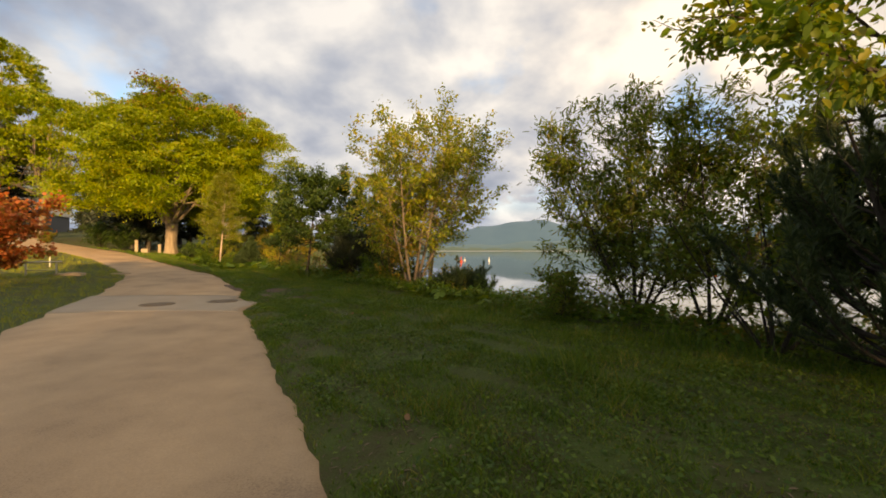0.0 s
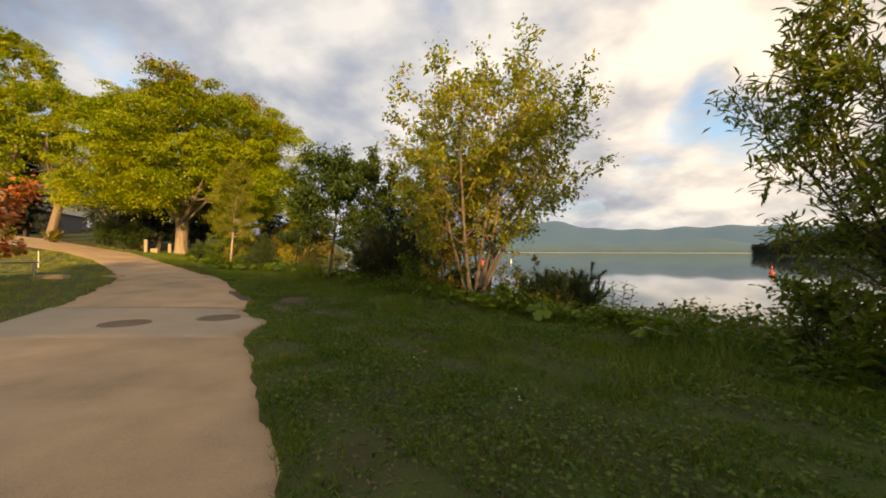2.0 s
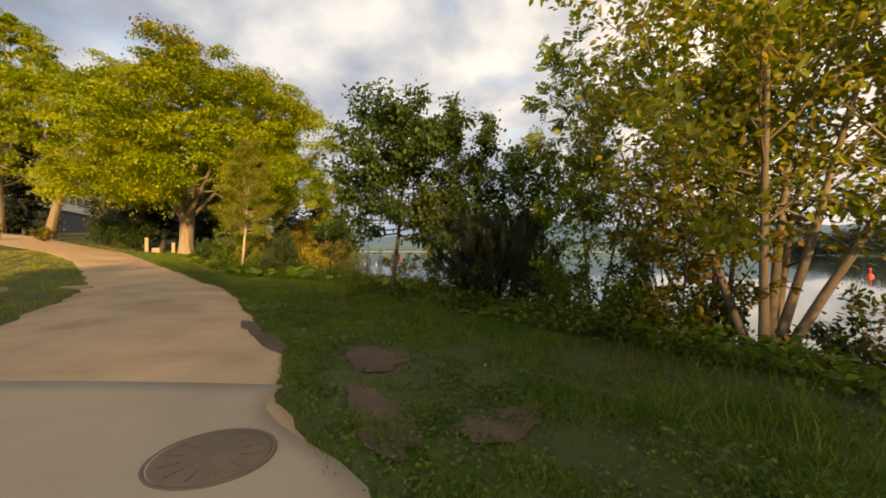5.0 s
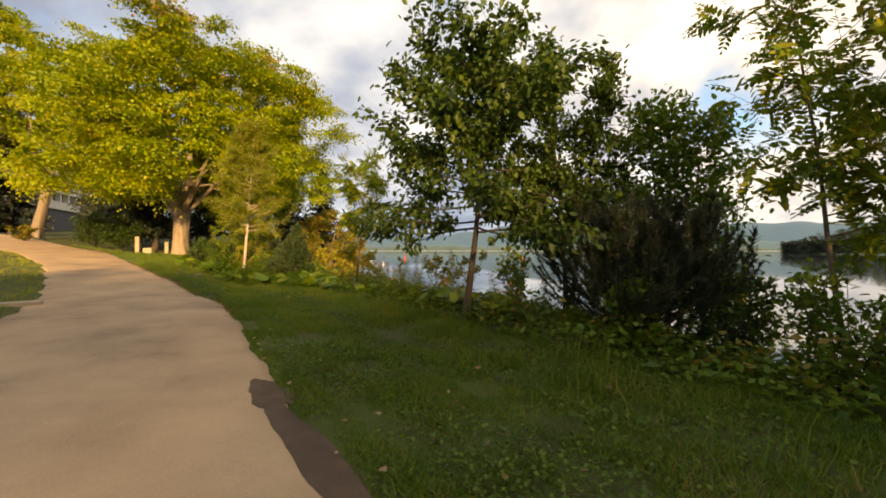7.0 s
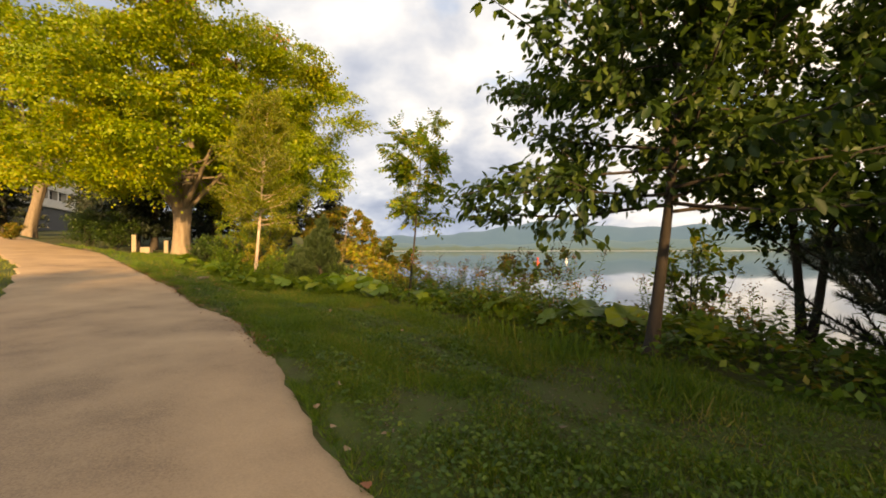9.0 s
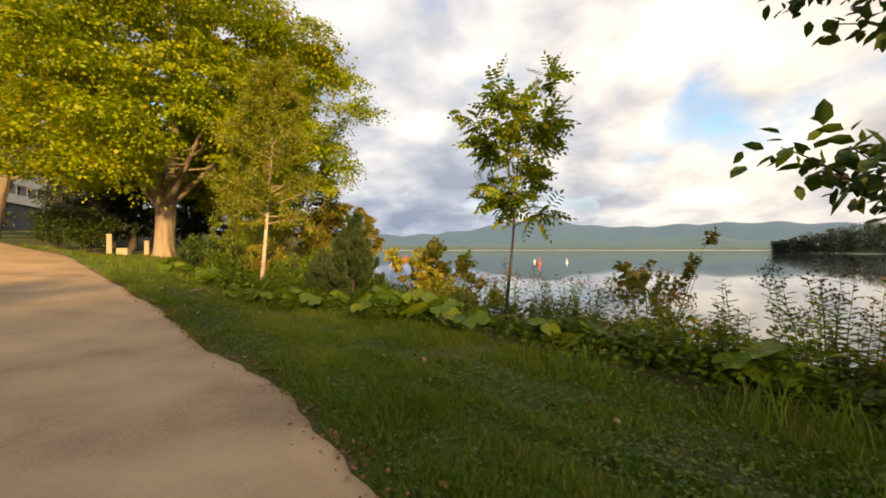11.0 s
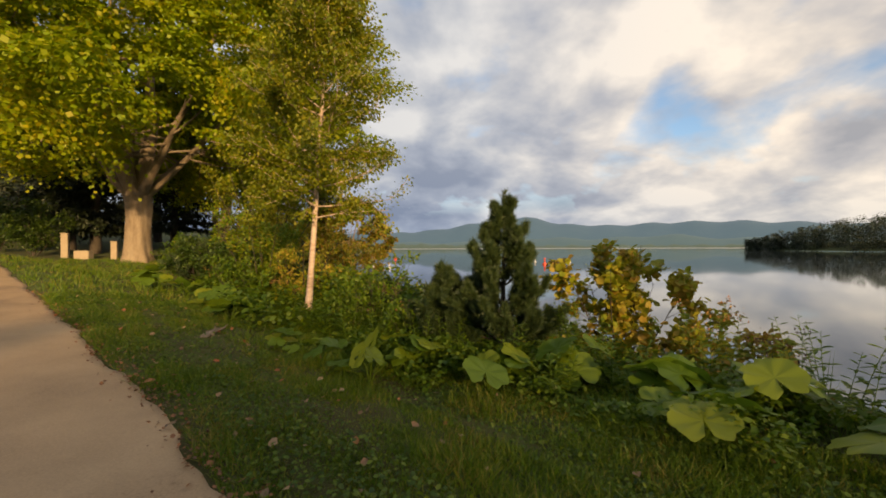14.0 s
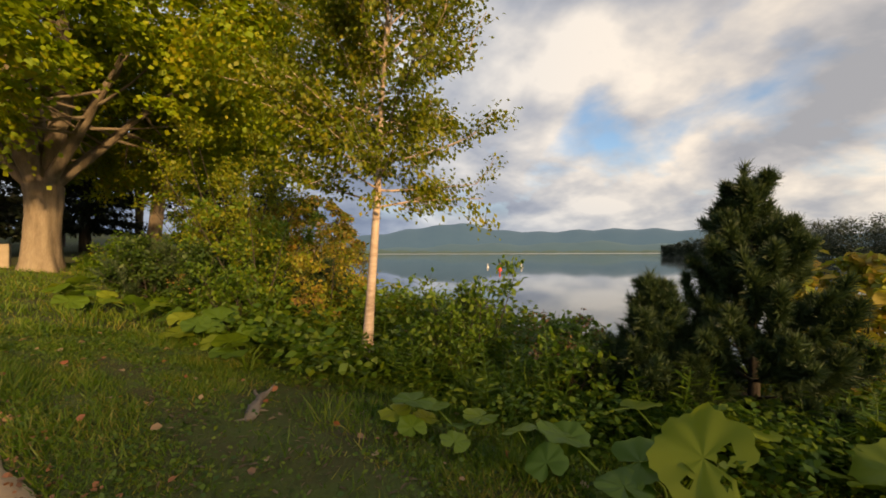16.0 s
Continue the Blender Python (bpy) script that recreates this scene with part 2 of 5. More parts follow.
class Build:
    """Collects quads of tubes and strips."""
    def __init__(self):
        self.v, self.f, self.n = [], [], 0

    def tube(self, pts, radii, sides=7, flute=None):
        pts = np.asarray(pts, float)
        radii = np.asarray(radii, float)
        d = np.gradient(pts, axis=0)
        d /= np.linalg.norm(d, axis=1, keepdims=True) + 1e-9
        ref = np.array([0.0, 0.0, 1.0]) if abs(d[0, 2]) < 0.8 else np.array([1.0, 0.0, 0.0])
        a = np.cross(d, ref)
        a /= np.linalg.norm(a, axis=1, keepdims=True) + 1e-9
        b = np.cross(d, a)
        th = np.linspace(0, 2 * np.pi, sides, endpoint=False)
        wide = radii[:, None] * (np.ones((1, sides)) if flute is None else flute(np.linspace(0, 1, len(pts))[:, None], th[None]))
        ring = pts[:, None] + wide[..., None] * (np.cos(th)[None, :, None] * a[:, None] + np.sin(th)[None, :, None] * b[:, None])
        m = len(pts)
        i = np.arange(m - 1)[:, None] * sides
        j = np.arange(sides)[None]
        k = (j + 1) % sides
        q = np.stack([i + j, i + k, i + sides + k, i + sides + j], -1).reshape(-1, 4) + self.n
        self.v.append(ring.reshape(-1, 3))
        self.f.append(q)
        self.n += m * sides

    def mesh(self, name, mat, smooth=True):
        return mesh_np(name, np.concatenate(self.v), np.concatenate(self.f), mat, smooth)


LEAF_OVAL = (np.array([(0, 0, 0), (0.3, 0.26, 0.06), (0.68, 0.22, 0.05), (1, 0, -0.06), (0.68, -0.22, 0.05), (0.3, -0.26, 0.06)]),
             np.array([(0, 3, 2, 1), (0, 5, 4, 3)]))
LEAF_WIDE = (np.array([(0, 0, 0), (0.35, 0.5, 0.1), (0.8, 0.36, 0.06), (1, 0, -0.12), (0.8, -0.36, 0.06), (0.35, -0.5, 0.1)]),
             np.array([(0, 3, 2, 1), (0, 5, 4, 3)]))
LEAF_LANCE = (np.array([(0, 0, 0), (0.35, 0.11, 0.03), (0.7, 0.085, 0.01), (1, 0, -0.1), (0.7, -0.085, 0.01), (0.35, -0.11, 0.03)]),
              np.array([(0, 3, 2, 1), (0, 5, 4, 3)]))
NEEDLE = (np.array([(0, 0.03, 0), (0, -0.03, 0), (1, 0, 0)]), np.array([(0, 1, 2)]))
BLADE = (np.array([(0, 0.5, 0), (0, -0.5, 0), (0.55, 0.36, 0.06), (0.55, -0.36, 0.06), (1.0, 0.05, -0.12), (1.0, -0.05, -0.12)]),
         np.array([(0, 1, 3, 2), (2, 3, 5, 4)]))


LEAF_SMALL = (np.array([(0, 0, 0), (0.5, 0.34, 0.07), (1, 0, -0.06), (0.5, -0.34, 0.07)]), np.array([(0, 3, 2, 1)]))
BLADE_SHORT = (np.array([(0, 0.5, 0), (0, -0.5, 0), (1.0, -0.06, -0.05), (1.0, 0.06, -0.05)]), np.array([(0, 1, 2, 3)]))


def unit(a):
    return a / (np.linalg.norm(a, axis=-1, keepdims=True) + 1e-9)


def leaves(name, pos, along, up, size, shape, mat, width=None):
    """One mesh of many leaves: places, directions, the sides that face up, and lengths."""
    tv, tf = shape
    n = len(pos)
    along = unit(np.asarray(along, float))
    across = unit(np.cross(up, along))
    nor = np.cross(along, across)
    size = np.broadcast_to(np.asarray(size, float), (n,))
    wid = size if width is None else np.broadcast_to(np.asarray(width, float), (n,))
    v = (pos[:, None] + tv[None, :, :1] * (along * size[:, None])[:, None] + tv[None, :, 1:2] * (across * wid[:, None])[:, None]
         + tv[None, :, 2:] * (nor * size[:, None])[:, None])
    f = tf[None] + (np.arange(n) * len(tv))[:, None, None]
    return mesh_np(name, v.reshape(-1, 3), f.reshape(-1, tf.shape[1]), mat)


# ---- the plan: s runs along the road, q across it to the lake ----
AXIS = radians(41.35)
CA, SA = math.cos(AXIS), math.sin(AXIS)


def xy(s, q):
    return -SA * s + CA * q, CA * s + SA * q


def sq(x, y):
    return -SA * x + CA * y, CA * x + SA * y


RIGHT_S = [-60, -5, 2.3, 4.3, 7.3, 8.35, 9.9, 10.9, 13.0, 14.5, 17.4, 19.4, 22.0, 23.3, 24.6, 27.2, 30.4, 34, 40.7, 46.9, 64, 110]
RIGHT_Q = [-1.5, 0.9, 1.6, 1.92, 2.32, 2.44, 2.6, 3.0, 3.1, 3.47, 3.5, 3.57, 3.56, 3.36, 3.08, 2.8, 2.15, 1.4, -0.1, -2.6, -8.6, -32]
LEFT_S = [-60, -5, 9.8, 12.9, 16.6, 22.1, 25.8, 30.2, 34.6, 41.3, 48, 64, 110]
LEFT_Q = [-5, -2.5, -1.05, -0.75, -0.14, 0.3, 0.05, -0.7, -1.6, -3.8, -7.0, -14.5, -39]


def ease(a, b, t):
    t = np.clip((np.asarray(t, float) - a) / (b - a), 0, 1)
    return t * t * (3 - 2 * t)


def lumps(x, y, size, seed=0.0):
    """Smooth cheap unevenness between -1 and 1."""
    x, y = x / size + seed, y / size - seed * 1.7
    return (np.sin(x * 1.0 + 1.3 * np.sin(y * 0.7 + seed)) + np.sin(y * 1.3 + 1.1 * np.sin(x * 0.9 + 2.1)) + np.sin((x + y) * 2.1 + seed * 3)) / 3


def shore(s):
    return 9.5 + 7.0 * ease(44, 60, s) + 0.5 * np.sin(np.asarray(s) * 0.45) + 0.3 * np.sin(np.asarray(s) * 1.13 + 1) + 40 * ease(75, 160, s) + 25 * ease(20, 90, -np.asarray(s))


def height(x, y):
    x, y = np.asarray(x, float), np.asarray(y, float)
    s, q = sq(x, y)
    along = np.interp(s, [-300, 0, 15, 20, 27, 34, 42, 60, 90, 140, 400, 1200], [-1.0, 0, 0.0, 0.17, 0.29, 0.72, 1.25, 2.4, 4.2, 6.5, 14, 30])
    along = 0.6 * along + 0.2 * (np.interp(s - 3, [-300, 0, 15, 20, 27, 34, 42, 60, 90, 140, 400, 1200], [-1.0, 0, 0.0, 0.17, 0.29, 0.72, 1.25, 2.4, 4.2, 6.5, 14, 30]) + np.interp(s + 3, [-300, 0, 15, 20, 27, 34, 42, 60, 90, 140, 400, 1200], [-1.0, 0, 0.0, 0.17, 0.29, 0.72, 1.25, 2.4, 4.2, 6.5, 14, 30]))
    re, le = np.interp(s, RIGHT_S, RIGHT_Q), np.interp(s, LEFT_S, LEFT_Q)
    bank = np.interp(s, [-300, 12, 17, 23, 27, 30.5, 40, 50, 60, 90, 140], [0.16, 0.16, 0.08, -0.05, -0.2, -0.32, -0.38, -0.6, -0.8, -0.8, 0.0])
    side = bank * ease(0.2, 2.6, q - re) + 0.05 * ease(0.0, 0.3, q - re)
    side = side + 0.05 * ease(0.0, 0.4, le - q) + 0.035 * np.clip(le - q, 0, 60) * ease(0, 5, le - q)
    rough = (0.03 * lumps(x, y, 0.9, 2.0) + 0.02 * lumps(x, y, 0.31, 5.0)) * np.clip(ease(0.1, 1.2, q - re) + ease(0.1, 1.2, le - q), 0, 1)
    land = along + side + rough
    sh = shore(s)
    drop = ease(-2.4, 1.6, q - sh)
    bed = LAKE - 0.35 - 0.06 * np.clip(q - sh, 0, 60)
    z = land * (1 - drop) + bed * drop
    # the far side of the lake
    far = ease(1500, 1750, np.hypot(x, y)) * ease(-10, 40, q - sh)
    return z * (1 - far) + (LAKE + 3.0) * far


def spread(lo, hi, step, reach, k):
    """Even steps from lo to hi, then growing ones out to reach."""
    a = list(np.arange(lo, hi + 1e-6, step))
    d = step
    while a[-1] < reach:
        d *= k
        a.append(a[-1] + d)
    d = step
    while a[0] > -reach:
        d *= k
        a.insert(0, a[0] - d)
    return np.array(a)


def make_ground():
    S = spread(-6, 46, 0.25, 4600, 1.16)
    Q = spread(-9, 10.5, 0.25, 4600, 1.16)
    ss, qq = np.meshgrid(S, Q, indexing="ij")
    x, y = xy(ss, qq)
    z = height(x, y)
    re, le = np.interp(ss, RIGHT_S, RIGHT_Q), np.interp(ss, LEFT_S, LEFT_Q)
    inside = np.clip(np.minimum(re - qq, qq - le) / 0.35, 0, 1)
    z = z - 0.05 * inside * (ss < 112) * (ss > -62)
    n, m = ss.shape
    idx = np.arange(n * m).reshape(n, m)
    f = np.stack([idx[:-1, :-1], idx[:-1, 1:], idx[1:, 1:], idx[1:, :-1]], -1).reshape(-1, 4)[:, ::-1]
    put("ground", mesh_np("ground", np.stack([x, y, z], -1).reshape(-1, 3), f, M_SOIL, True), label="grassy lakeside ground with worn soil patches", category="ground", kind="structure")


def make_road():
    S = np.concatenate([np.arange(-30, -4, 1.0), np.arange(-4, 50, 0.2), np.arange(50, 109, 1.5)])
    U = np.concatenate([[0, 0.012], np.linspace(0.04, 0.96, 15), [0.988, 1.0]])
    re = np.interp(S, RIGHT_S, RIGHT_Q) + 0.03 * np.sin(S * 2.3) + 0.02 * np.sin(S * 5.1 + 1) + 0.02 * np.sin(S * 11.7)
    le = np.interp(S, LEFT_S, LEFT_Q) + 0.05 * np.sin(S * 2.7 + 2) + 0.03 * np.sin(S * 6.1)
    q = le[:, None] + (re - le)[:, None] * U[None]
    x, y = xy(S[:, None] + 0 * q, q)
    crown = 0.03 * (1 - (2 * U - 1) ** 2)
    z = height(x, y) + 0.012 + crown[None] - 0.05 * ((U == 0) | (U == 1))[None]
    n, m = q.shape
    idx = np.arange(n * m).reshape(n, m)
    f = np.stack([idx[:-1, :-1], idx[:-1, 1:], idx[1:, 1:], idx[1:, :-1]], -1).reshape(-1, 4)[:, ::-1]
    put("road", mesh_np("road", np.stack([x, y, z], -1).reshape(-1, 3), f, M_ASPHALT, True), label="narrow sandy worn asphalt lane", category="road", kind="structure")


def road_z(x, y):
    s, q = sq(x, y)
    re, le = np.interp(s, RIGHT_S, RIGHT_Q), np.interp(s, LEFT_S, LEFT_Q)
    u = np.clip((q - le) / (re - le), 0, 1)
    return height(x, y) + 0.012 + 0.03 * (1 - (2 * u - 1) ** 2)


def make_slab():
    """A band of concrete laid across the lane."""
    ox, oy, ax, ay = -2.849, 6.007, -0.128, 0.992
    rows = []
    D = np.linspace(3.3, 6.35, 12)
    for d in D:
        u = np.linspace(-9, 6, 1500)
        x, y = ox + ax * d + ay * u, oy + ay * d - ax * u
        s, q = sq(x, y)
        ok = (q < np.interp(s, RIGHT_S, RIGHT_Q) - 0.02) & (q > np.interp(s, LEFT_S, LEFT_Q) - 0.02)
        a, b = u[ok].min(), u[ok].max() + 0.18 * math.sin(d * 3)
        t = np.linspace(a, b, 20)
        rows.append(np.stack([ox + ax * d + ay * t, oy + ay * d - ax * t], -1))
    g = np.array(rows)
    z = road_z(g[..., 0], g[..., 1]) + 0.007
    top = np.concatenate([g, z[..., None]], -1)
    n, m = top.shape[:2]
    low = top - np.array([0, 0, 0.06])
    v = np.concatenate([top.reshape(-1, 3), low.reshape(-1, 3)])
    idx = np.arange(n * m).reshape(n, m)
    f = [np.stack([idx[:-1, :-1], idx[:-1, 1:], idx[1:, 1:], idx[1:, :-1]], -1).reshape(-1, 4)]
    rim = np.concatenate([idx[0], idx[1:, -1], idx[-1, ::-1][1:], idx[::-1, 0][1:]])
    f.append(np.stack([rim[:-1], rim[:-1] + n * m, rim[1:] + n * m, rim[1:]], -1))
    put("concrete_slab", mesh_np("concrete_slab", v, np.concatenate(f), M_SLAB), label="pale concrete strip laid across the lane", category="pavement", kind="structure")


def make_water():
    m, add, link, out = shader("lake_water")
    co = add("ShaderNodeTexCoord")
    a = add("ShaderNodeTexNoise", Scale=0.35, Detail=3.0)
    b = add("ShaderNodeTexNoise", Scale=0.012, Detail=2.0)
    link(co.outputs["Object"], a.inputs["Vector"])
    link(co.outputs["Object"], b.inputs["Vector"])
    bp = add("ShaderNodeBump", Strength=0.05, Distance=0.05)
    link(a.outputs["Fac"], bp.inputs["Height"])
    r = ramp(add, [(0.35, (0.02, 0.02, 0.02)), (0.7, (0.07, 0.07, 0.07))])
    link(b.outputs["Fac"], r.inputs[0])
    bs = add("ShaderNodeBsdfPrincipled")
    bs.inputs["Base Color"].default_value = (0.035, 0.05, 0.055, 1)
    bs.inputs["IOR"].default_value = 1.6
    link(r.outputs[0], bs.inputs["Roughness"])
    link(bp.outputs[0], bs.inputs["Normal"])
    link(bs.outputs[0], out.inputs[0])
    S = np.array([-4500, -300, -60, -10, 0, 10, 20, 30, 45, 60, 100, 300, 1500, 4500.0])
    Q = np.array([6, 7.5, 9, 12, 20, 60, 300, 1500, 4500.0])
    ss, qq = np.meshgrid(S, Q, indexing="ij")
    x, y = xy(ss, qq)
    n, k = ss.shape
    idx = np.arange(n * k).reshape(n, k)
    f = np.stack([idx[:-1, :-1], idx[:-1, 1:], idx[1:, 1:], idx[1:, :-1]], -1).reshape(-1, 4)[:, ::-1]
    put("lake", mesh_np("lake", np.stack([x, y, 0 * x + LAKE], -1).reshape(-1, 3), f, m), label="calm lake reflecting the cloudy sky", category="lake", kind="structure")


def hill_stuff(name, stops, haze_glow, label, crest, r0, depth, az0, az1, lift=0.0):
    """A wooded ridge far off: crest gives the height by azimuth in degrees; the glow paints the haze of the air between
    onto it.
    """
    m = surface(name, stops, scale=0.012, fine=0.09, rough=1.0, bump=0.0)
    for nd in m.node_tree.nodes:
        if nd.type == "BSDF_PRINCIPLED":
            nd.inputs["Emission Color"].default_value = (*haze_glow, 1)
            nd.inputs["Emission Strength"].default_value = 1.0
    A = np.radians(np.linspace(az0, az1, 260))
    T = np.linspace(0, 1, 14)
    a, t = np.meshgrid(A, T, indexing="ij")
    r = r0 + depth * t
    x, y = r * np.sin(a), r * np.cos(a)
    deg = np.degrees(a)
    h = crest(deg)
    z = LAKE - 2 + lift + h * np.sin(np.clip(t * 1.25, 0, 1) * np.pi / 2) + 0.03 * h * lumps(x, y, 90, 1.0) + 2.0 * lumps(x, y, 21, 3.0) * (t > 0.05)
    n, k = a.shape
    idx = np.arange(n * k).reshape(n, k)
    f = np.stack([idx[:-1, :-1], idx[:-1, 1:], idx[1:, 1:], idx[1:, :-1]], -1).reshape(-1, 4)
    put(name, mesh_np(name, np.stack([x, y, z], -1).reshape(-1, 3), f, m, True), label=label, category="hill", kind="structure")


def make_hills():
    def bump_at(d, c, w):
        return np.exp(-((d - c) / w) ** 2)
    # the mountain's bluish base and every ridge's emission imitate airy haze
    hill_stuff("backdrop_mountain", [(0.012, 0.026, 0.032), (0.022, 0.04, 0.045)], (0.042, 0.082, 0.115), "broad wooded mountain across the lake in painted blue haze",
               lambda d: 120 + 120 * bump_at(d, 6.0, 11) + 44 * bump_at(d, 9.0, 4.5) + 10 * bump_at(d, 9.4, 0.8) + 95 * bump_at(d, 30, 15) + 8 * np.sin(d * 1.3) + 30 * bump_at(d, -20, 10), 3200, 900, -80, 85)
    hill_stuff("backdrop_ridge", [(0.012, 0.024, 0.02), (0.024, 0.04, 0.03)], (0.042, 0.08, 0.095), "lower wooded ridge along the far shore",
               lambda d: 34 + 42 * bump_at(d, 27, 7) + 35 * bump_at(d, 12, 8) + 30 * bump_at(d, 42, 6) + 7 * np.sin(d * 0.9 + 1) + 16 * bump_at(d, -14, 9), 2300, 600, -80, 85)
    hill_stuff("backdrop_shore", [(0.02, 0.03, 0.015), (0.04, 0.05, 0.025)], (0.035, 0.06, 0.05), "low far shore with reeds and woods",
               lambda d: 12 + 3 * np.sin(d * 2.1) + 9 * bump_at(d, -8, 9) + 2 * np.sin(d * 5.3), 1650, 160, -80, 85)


make_ground()
make_road()
make_slab()
make_water()
make_hills()


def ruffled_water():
    """A pale-coloured strip over the lake's far end paints in its bright line of mist and glare."""
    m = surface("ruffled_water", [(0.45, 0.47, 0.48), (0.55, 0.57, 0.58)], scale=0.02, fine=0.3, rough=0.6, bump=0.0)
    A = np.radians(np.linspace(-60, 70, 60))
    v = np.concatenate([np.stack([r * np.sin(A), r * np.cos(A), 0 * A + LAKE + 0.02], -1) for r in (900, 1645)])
    n = len(A)
    i = np.arange(n - 1)
    put("ruffled_water", mesh_np("ruffled_water", v, np.stack([i, i + n, i + n + 1, i + 1], -1)[:, ::-1], m), label="painted pale strip for the bright line at the lake's far end", category="lake", kind="structure")


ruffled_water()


# ---- plants: makers ----
def bend(start, way, length, steps, rng, lift=0.0, wobble=0.1):
    """A crooked line from start; lift turns it upwards on the way."""
    p, d = np.array(start, float), np.array(way, float)
    d = d / np.linalg.norm(d)
    out = [p.copy()]
    for _ in range(steps):
        d = d + np.array([0, 0, lift / steps]) + rng.normal(0, wobble, 3) / math.sqrt(steps)
        d = d / np.linalg.norm(d)
        p = p + d * length / steps
        out.append(p.copy())
    return np.array(out)


def line_at(pts, t):
    f = t * (len(pts) - 1)
    i = min(int(f), len(pts) - 2)
    return pts[i] + (pts[i + 1] - pts[i]) * (f - i), pts[i + 1] - pts[i]


def tree(name, at, label, seed, stems, high, crown0, reach, profile, bark, leaf_mat, leaf_size, count, shape=LEAF_OVAL, rad=0.05, branches=40,
         up=0.5, lift=0.3, twigs=5, fuzz=0.12, droop=0.3, compound=0, group="", category="tree", twig_len=0.4, bare=0.15):
    """A broadleaf tree. stems: (lean in degrees, towards azimuth, share of the height); profile: crown radius by height, 0 to 1."""
    rng = np.random.default_rng(seed)
    base = thing(name, at, label, category, group)
    wood, fine = Build(), Build()
    places, lines, boughs = [], [], []
    singly = category == "tree" and branches <= 60
    for lean, az, share in stems:
        h = high * share
        way = (math.sin(radians(lean)) * math.sin(radians(az)), math.sin(radians(lean)) * math.cos(radians(az)), math.cos(radians(lean)))
        foot = np.array([0.5 * rad * math.sin(radians(az)), 0.5 * rad * math.cos(radians(az)), -0.12]) * (len(stems) > 1) + np.array([0, 0, -0.12]) * (len(stems) == 1)
        ln = bend(foot, way, h * 1.04 + 0.12, 14, rng, 0.25 if lean > 5 else 0.0, 0.07)
        r = rad * (0.6 + 0.4 * share) * (1 - 0.88 * np.linspace(0, 1, 15) ** 0.9)
        r[0] *= 1.5
        r[1] *= 1.12
        wood.tube(ln, r, 9)
        lines.append((ln, r, h))
    for k in range(branches):
        ln, r, h = lines[k % len(lines)]
        t = crown0 + (0.98 - crown0) * ((k // len(lines) + rng.random()) * len(lines) / branches)
        t = min(t, 0.985)
        p, d = line_at(ln, t)
        ct = (t - crown0) / (1 - crown0)
        length = reach * float(np.interp(ct, np.linspace(0, 1, len(profile)), profile)) * rng.uniform(0.75, 1.12)
        az = k * 2.399 + rng.normal(0, 0.4)
        ev = up + 0.5 * ct + rng.normal(0, 0.12)
        way = (math.cos(ev) * math.cos(az), math.cos(ev) * math.sin(az), math.sin(ev))
        br = bend(p, way, length, 7, rng, lift, 0.22)
        rr = max(0.004, min(0.5 * float(np.interp(t, np.linspace(0, 1, 15), r)), 0.009 * length + 0.004))
        if singly:
            bough = Build()
            bough.tube(br, rr * (1 - 0.8 * np.linspace(0, 1, 8)), 5)
            boughs.append(bough)
        else:
            wood.tube(br, rr * (1 - 0.8 * np.linspace(0, 1, 8)), 5)
        places.append((br, bare + 0.15, 1.0, length))
        for _ in range(twigs):
            u = rng.uniform(0.2, 0.98)
            q, d2 = line_at(br, u)
            w = unit(d2 / np.linalg.norm(d2) + rng.normal(0, 0.65, 3) + np.array([0, 0, 0.15]))
            tw = bend(q, w, twig_len * rng.uniform(0.5, 1.2) * (0.5 + 0.5 * min(1, length)), 4, rng, 0.0, 0.2)
            fine.tube(tw, rr * 0.35 * (1 - 0.7 * np.linspace(0, 1, 5)) + 0.0015, 3)
            places.append((tw, 0.1, 1.0, 2.2 * twig_len))
    weights = np.array([w for *_, w in places])
    weights = weights / weights.sum()
    pick = rng.choice(len(places), count, p=weights)
    pos, way = np.empty((count, 3)), np.empty((count, 3))
    for i, k in enumerate(pick):
        ln, a, b, _ = places[k]
        p, d = line_at(ln, rng.uniform(a, b))
        pos[i], way[i] = p, d / (np.linalg.norm(d) + 1e-9)
    pos += rng.normal(0, fuzz, pos.shape) * np.array([1, 1, 0.7])
    way = unit(way * 0.7 + rng.normal(0, 0.6, way.shape) + np.array([0, 0, -droop]))
    top = unit(rng.normal(0, 0.45, way.shape) + np.array([0, 0, 1.0]))
    size = leaf_size * rng.uniform(0.65, 1.25, count)
    if compound:
        n = compound
        across = unit(np.cross(top, way))
        P, W, T, Z = [], [], [], []
        for i in range(n):
            f = (i // 2 + 1) / (n // 2 + 0.5)
            sgn = 1 if i % 2 else -1
            last = i == n - 1 and n % 2
            P.append(pos + way * (size * 2.6 * f)[:, None] + top * (-0.5 * size * f * f)[:, None])
            W.append(unit(way * (2.0 if last else 0.55) + (0 if last else sgn) * across - 0.25 * top))
            T.append(top)
            Z.append(size * (0.75 + 0.35 * math.sin(f * 3.0)))
        pos, way, top, size = np.concatenate(P), np.concatenate(W), np.concatenate(T), np.concatenate(Z)
    trunk = put("trunk", wood.mesh("trunk", bark), base)
    for bough in boughs:
        put("branch", bough.mesh("branch", bark), trunk)
    put("twig_mass", fine.mesh("twig_mass", bark), base, kind="stuff")
    put("crown", leaves("crown", pos, way, top, size, shape, leaf_mat), base, "leafy crown with gaps of sky")
    return base


def on(x, y, sink=0.0):
    return (x, y, float(height(x, y)) - sink)


